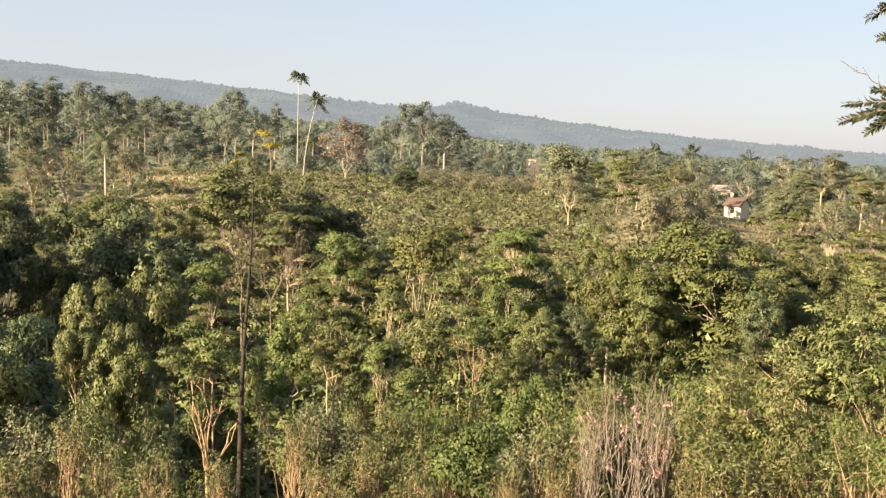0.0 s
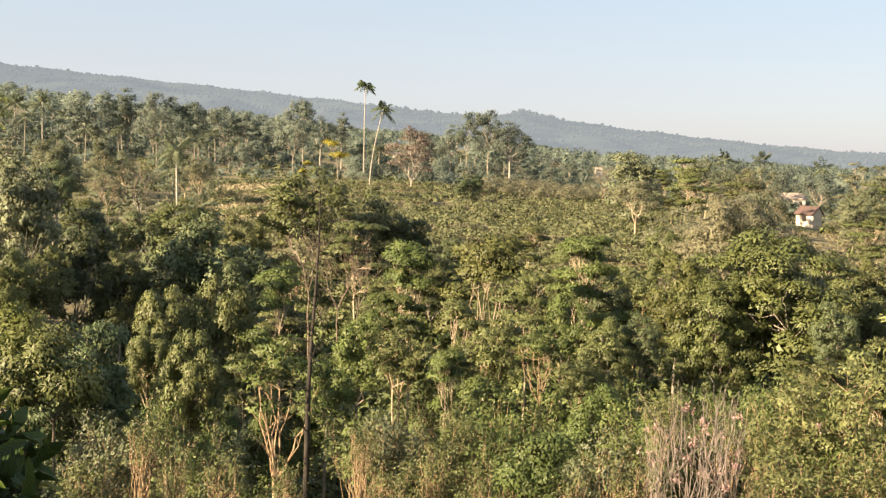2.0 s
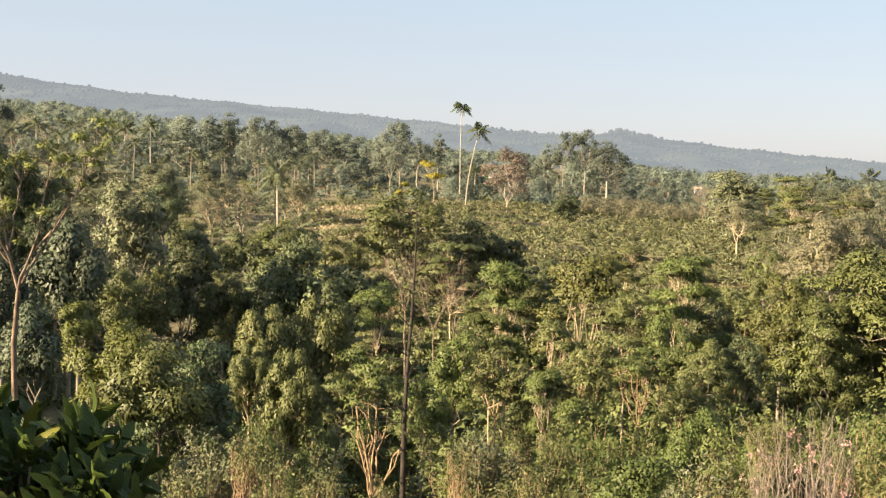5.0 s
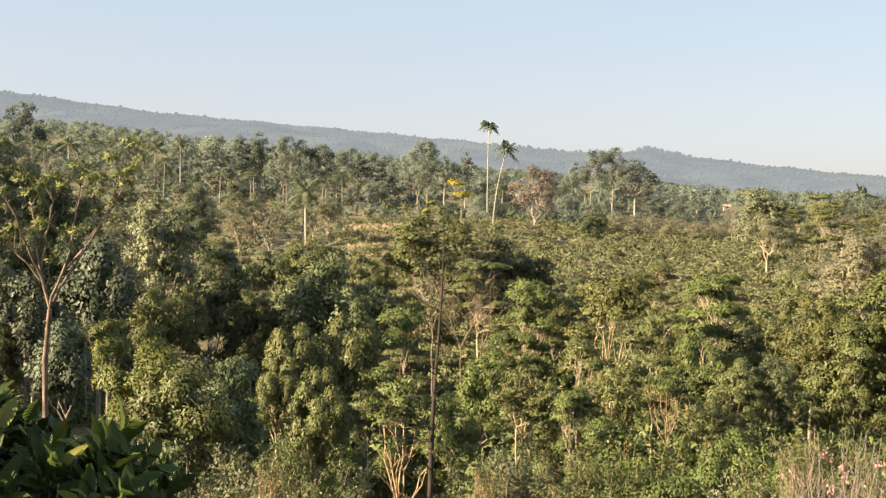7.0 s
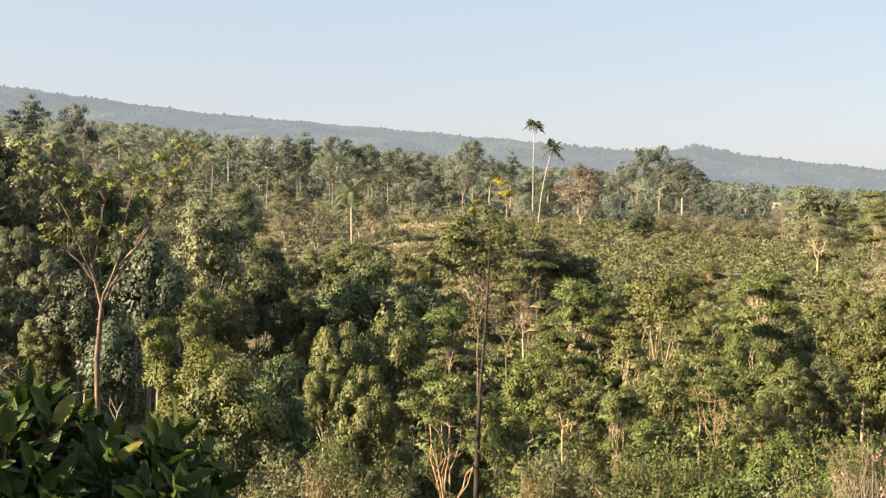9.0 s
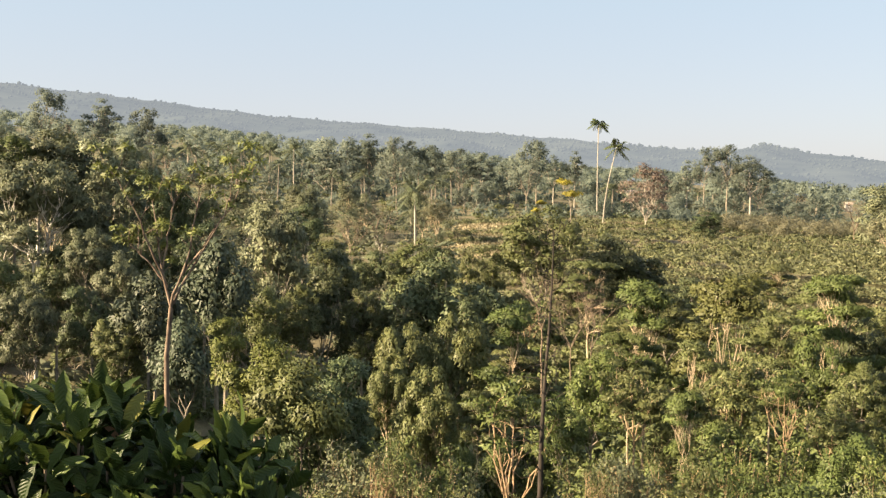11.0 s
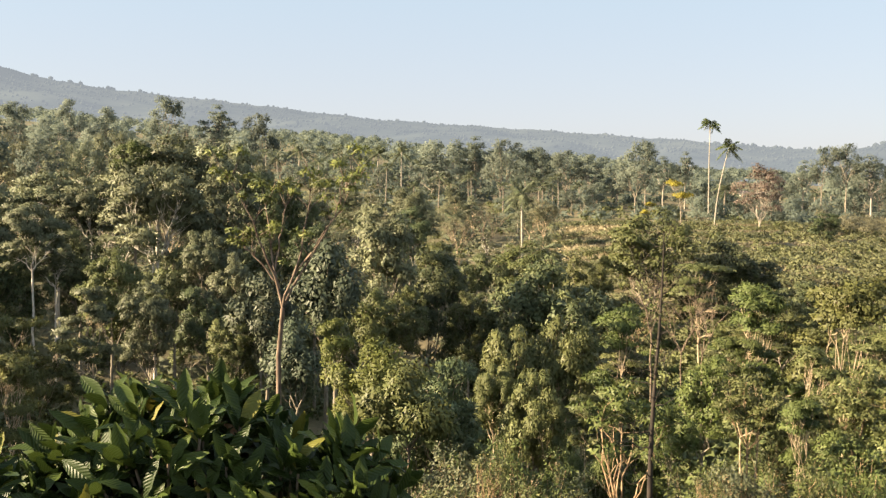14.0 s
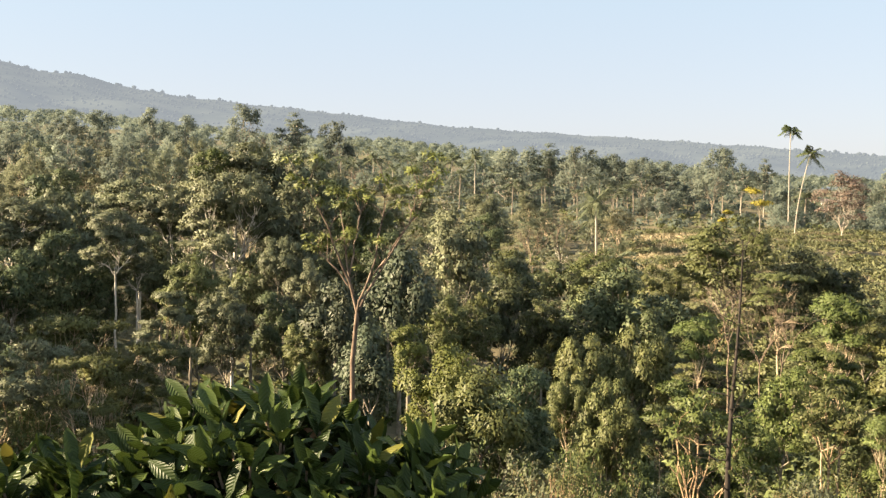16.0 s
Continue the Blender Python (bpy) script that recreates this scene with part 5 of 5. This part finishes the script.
def leafy_stuff(name, label, spots, size, leaves, length, width, leaf, flat, rng, droop=0.3, core=0.6, raise_by=0.4, category="plants"):
    """Many clumps of leaves in one mesh, each clump with a dark heart."""
    n = len(spots)
    size = np.broadcast_to(size, n)
    u = unit(rng.normal(size=(n, leaves, 3)))
    u[..., 2] = np.abs(u[..., 2]) * 1.1 - 0.25
    c = spots + np.stack([0 * size, 0 * size, size * raise_by], 1)
    p = c[:, None] + u * np.array([1, 1, flat]) * size[:, None, None] * rng.uniform(0.6, 1.0, (n, leaves, 1))
    axis = u + rng.normal(0, 0.45, u.shape) - np.array([0, 0, droop])
    face = u + np.array([0, 0, 0.5]) + rng.normal(0, 0.35, u.shape)
    k = (rng.uniform(0.7, 1.3, (n, leaves)) * (size / size.mean())[:, None] ** 0.5).ravel()
    v, f, nr = leaf_points(p.reshape(-1, 3), axis.reshape(-1, 3), face.reshape(-1, 3), length * k, width * k, swell=(u + np.array([0, 0, 0.3])).reshape(-1, 3))
    if core:
        w = unit(rng.normal(size=(n, 30, 3)))
        big = np.repeat(size, 30) * 0.36
        c12 = (c[:, None] + w * np.array([1, 1, flat]) * size[:, None, None] * core).reshape(-1, 3)
        v2, f2, n2 = leaf_points(c12, (rng.normal(size=w.shape) - np.array([0, 0, 0.3])).reshape(-1, 3), w.reshape(-1, 3), big, big * 0.8,
                                swell=(w + np.array([0, 0, 0.3])).reshape(-1, 3))
        v, f, nr = np.concatenate([v, v2]), np.concatenate([f, f2 + len(v)]), np.concatenate([nr, n2])
    me = raw_mesh(name, v, f, True, nr)
    me.materials.append(LEAF[leaf])
    return tagged(new(name, me), label, category, kind="stuff")


rng = np.random.default_rng(5)
spots, r = scatter(1500, (-46, 42), (20, 100), rng)
leafy_stuff("undergrowth", "tangled green undergrowth on the ravine floor", spots, rng.uniform(0.5, 1.4, len(spots)), 44, 0.3, 0.17, "olive", 0.8, rng, core=0.6)
spots, r = scatter(900, (-48, -8), (27, 66), rng)
leafy_stuff("undergrowth", "dark green herbs covering the shaded ravine side", spots, rng.uniform(0.6, 1.2, len(spots)), 60, 0.26, 0.13, "dark", 0.8, rng, core=0.5)
spots, r = scatter(420, (-30, 34), (24, 50), rng)
leafy_stuff("undergrowth", "low green herbs covering the ravine side", spots, rng.uniform(0.4, 0.9, len(spots)), 60, 0.22, 0.10, "bright", 0.8, rng, core=0.55)
spots, r = scatter(1100, (-12, 34), (56, 102), rng)
leafy_stuff("undergrowth", "tall green growth on the far side of the ravine", spots, rng.uniform(0.9, 1.9, len(spots)), 44, 0.36, 0.2, "olive", 0.9, rng, core=0.6)
spots, r = scatter(200, (-6, 3), (26, 62), rng)
leafy_stuff("undergrowth", "dense green growth round the thin bare tree", spots, rng.uniform(0.6, 1.4, len(spots)), 60, 0.26, 0.12, "olive", 0.9, rng, core=0.6)
spots, r = scatter(1500, (-46, 42), (90, 330), rng)
leafy_stuff("scrub", "low scrub between the trees of the plateau", spots, rng.uniform(0.8, 1.8, len(spots)), 36, 0.5, 0.28, "olive", 0.7, rng, core=0.6)
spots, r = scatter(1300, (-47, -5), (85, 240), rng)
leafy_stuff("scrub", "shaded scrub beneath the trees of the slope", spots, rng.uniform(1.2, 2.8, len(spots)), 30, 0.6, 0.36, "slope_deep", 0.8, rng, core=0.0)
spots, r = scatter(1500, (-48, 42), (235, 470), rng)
leafy_stuff("thicket", "haze-paled thicket under the plateau woods", spots, rng.uniform(1.4, 3.2, len(spots)), 44, 0.9, 0.5, "distant", 0.8, rng, core=0.65)

# rows of low crop shrubs on the terraced field
az = np.radians(rng.uniform(-6, 36, 7600))
row = rng.integers(0, 11, 7600)
rr = 98 * 1.083 ** row + rng.normal(0, 1.5, 7600) + 4 * np.sin(az * 9)
open_view = (az < radians(21)) | (rr < 135)
rr, az = rr[open_view], az[open_view]
x, y = rr * np.sin(az), rr * np.cos(az)
leafy_stuff("field_crop", "rows of low olive crop shrubs on a terraced field", np.stack([x, y, ground_z(x, y)], 1), rng.uniform(0.7, 1.35, len(x)), 46, 0.34, 0.17,
            "crop", 0.42, rng, core=0.0, raise_by=0.9, category="crop")

spots, r = scatter(330, (8.5, 19.5), (200, 238), rng)
spots[:, 2] += rng.uniform(0.0, 1.6, len(spots))
leafy_stuff("thicket", "brownish olive thicket on the rise behind the field", spots, rng.uniform(1.1, 2.0, len(spots)), 70, 0.46, 0.22, "brush", 0.6, rng, core=0.0, raise_by=0.8)

spots, r = scatter(3600, (-8, 37), (98, 232), rng)
leafy_stuff("dry_grass", "tufts of dry straw-coloured grass on the field", spots, rng.uniform(0.4, 0.9, len(spots)), 16, 0.6, 0.12, "tan", 0.5, rng, droop=-0.5, core=0.0, category="grass")

spots, r = scatter(1900, (-5.3, -1.9), (158, 214), rng, glade=True)
leafy_stuff("dry_grass", "patch of dry tan grass on an open slope", spots, rng.uniform(0.5, 0.9, len(spots)), 14, 0.5, 0.14, "tan", 0.5, rng, droop=-0.5, core=0.0, category="grass")

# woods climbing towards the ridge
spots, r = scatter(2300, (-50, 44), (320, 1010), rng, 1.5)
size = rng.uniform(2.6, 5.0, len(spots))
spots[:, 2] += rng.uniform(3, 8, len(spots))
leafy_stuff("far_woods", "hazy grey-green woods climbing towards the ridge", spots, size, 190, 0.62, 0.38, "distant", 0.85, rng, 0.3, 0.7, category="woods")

# trees on the ridge
a = np.radians(rng.uniform(-52, 46, 6000))
q = 1000 + 1100 * rng.uniform(0, 1, 6000) ** 0.6
q[:420] = 2092
a[:24], a[24:48], a[48:74] = np.radians(rng.uniform(5, 8, 24)), np.radians(rng.uniform(11, 13.5, 24)), np.radians(rng.uniform(-40, -28, 26))
x, y = q * np.sin(a), q * np.cos(a)
size = rng.uniform(1.2, 2.8, 6000)
size[:420] = rng.uniform(0.5, 1.7, 420)
size[:90] *= 2.6
lump = rng.uniform(0.7, 1.25, (6000, len(BALL_V), 1))
v = (BALL_V[None] * lump * size[:, None, None] * np.array([1.2, 1.2, 1.0]) + np.stack([x, y, ridge_z(x, y) + size * 0.5], 1)[:, None]).reshape(-1, 3)
g = (BALL_F[None] + (np.arange(6000) * len(BALL_V))[:, None, None]).reshape(-1, 3)
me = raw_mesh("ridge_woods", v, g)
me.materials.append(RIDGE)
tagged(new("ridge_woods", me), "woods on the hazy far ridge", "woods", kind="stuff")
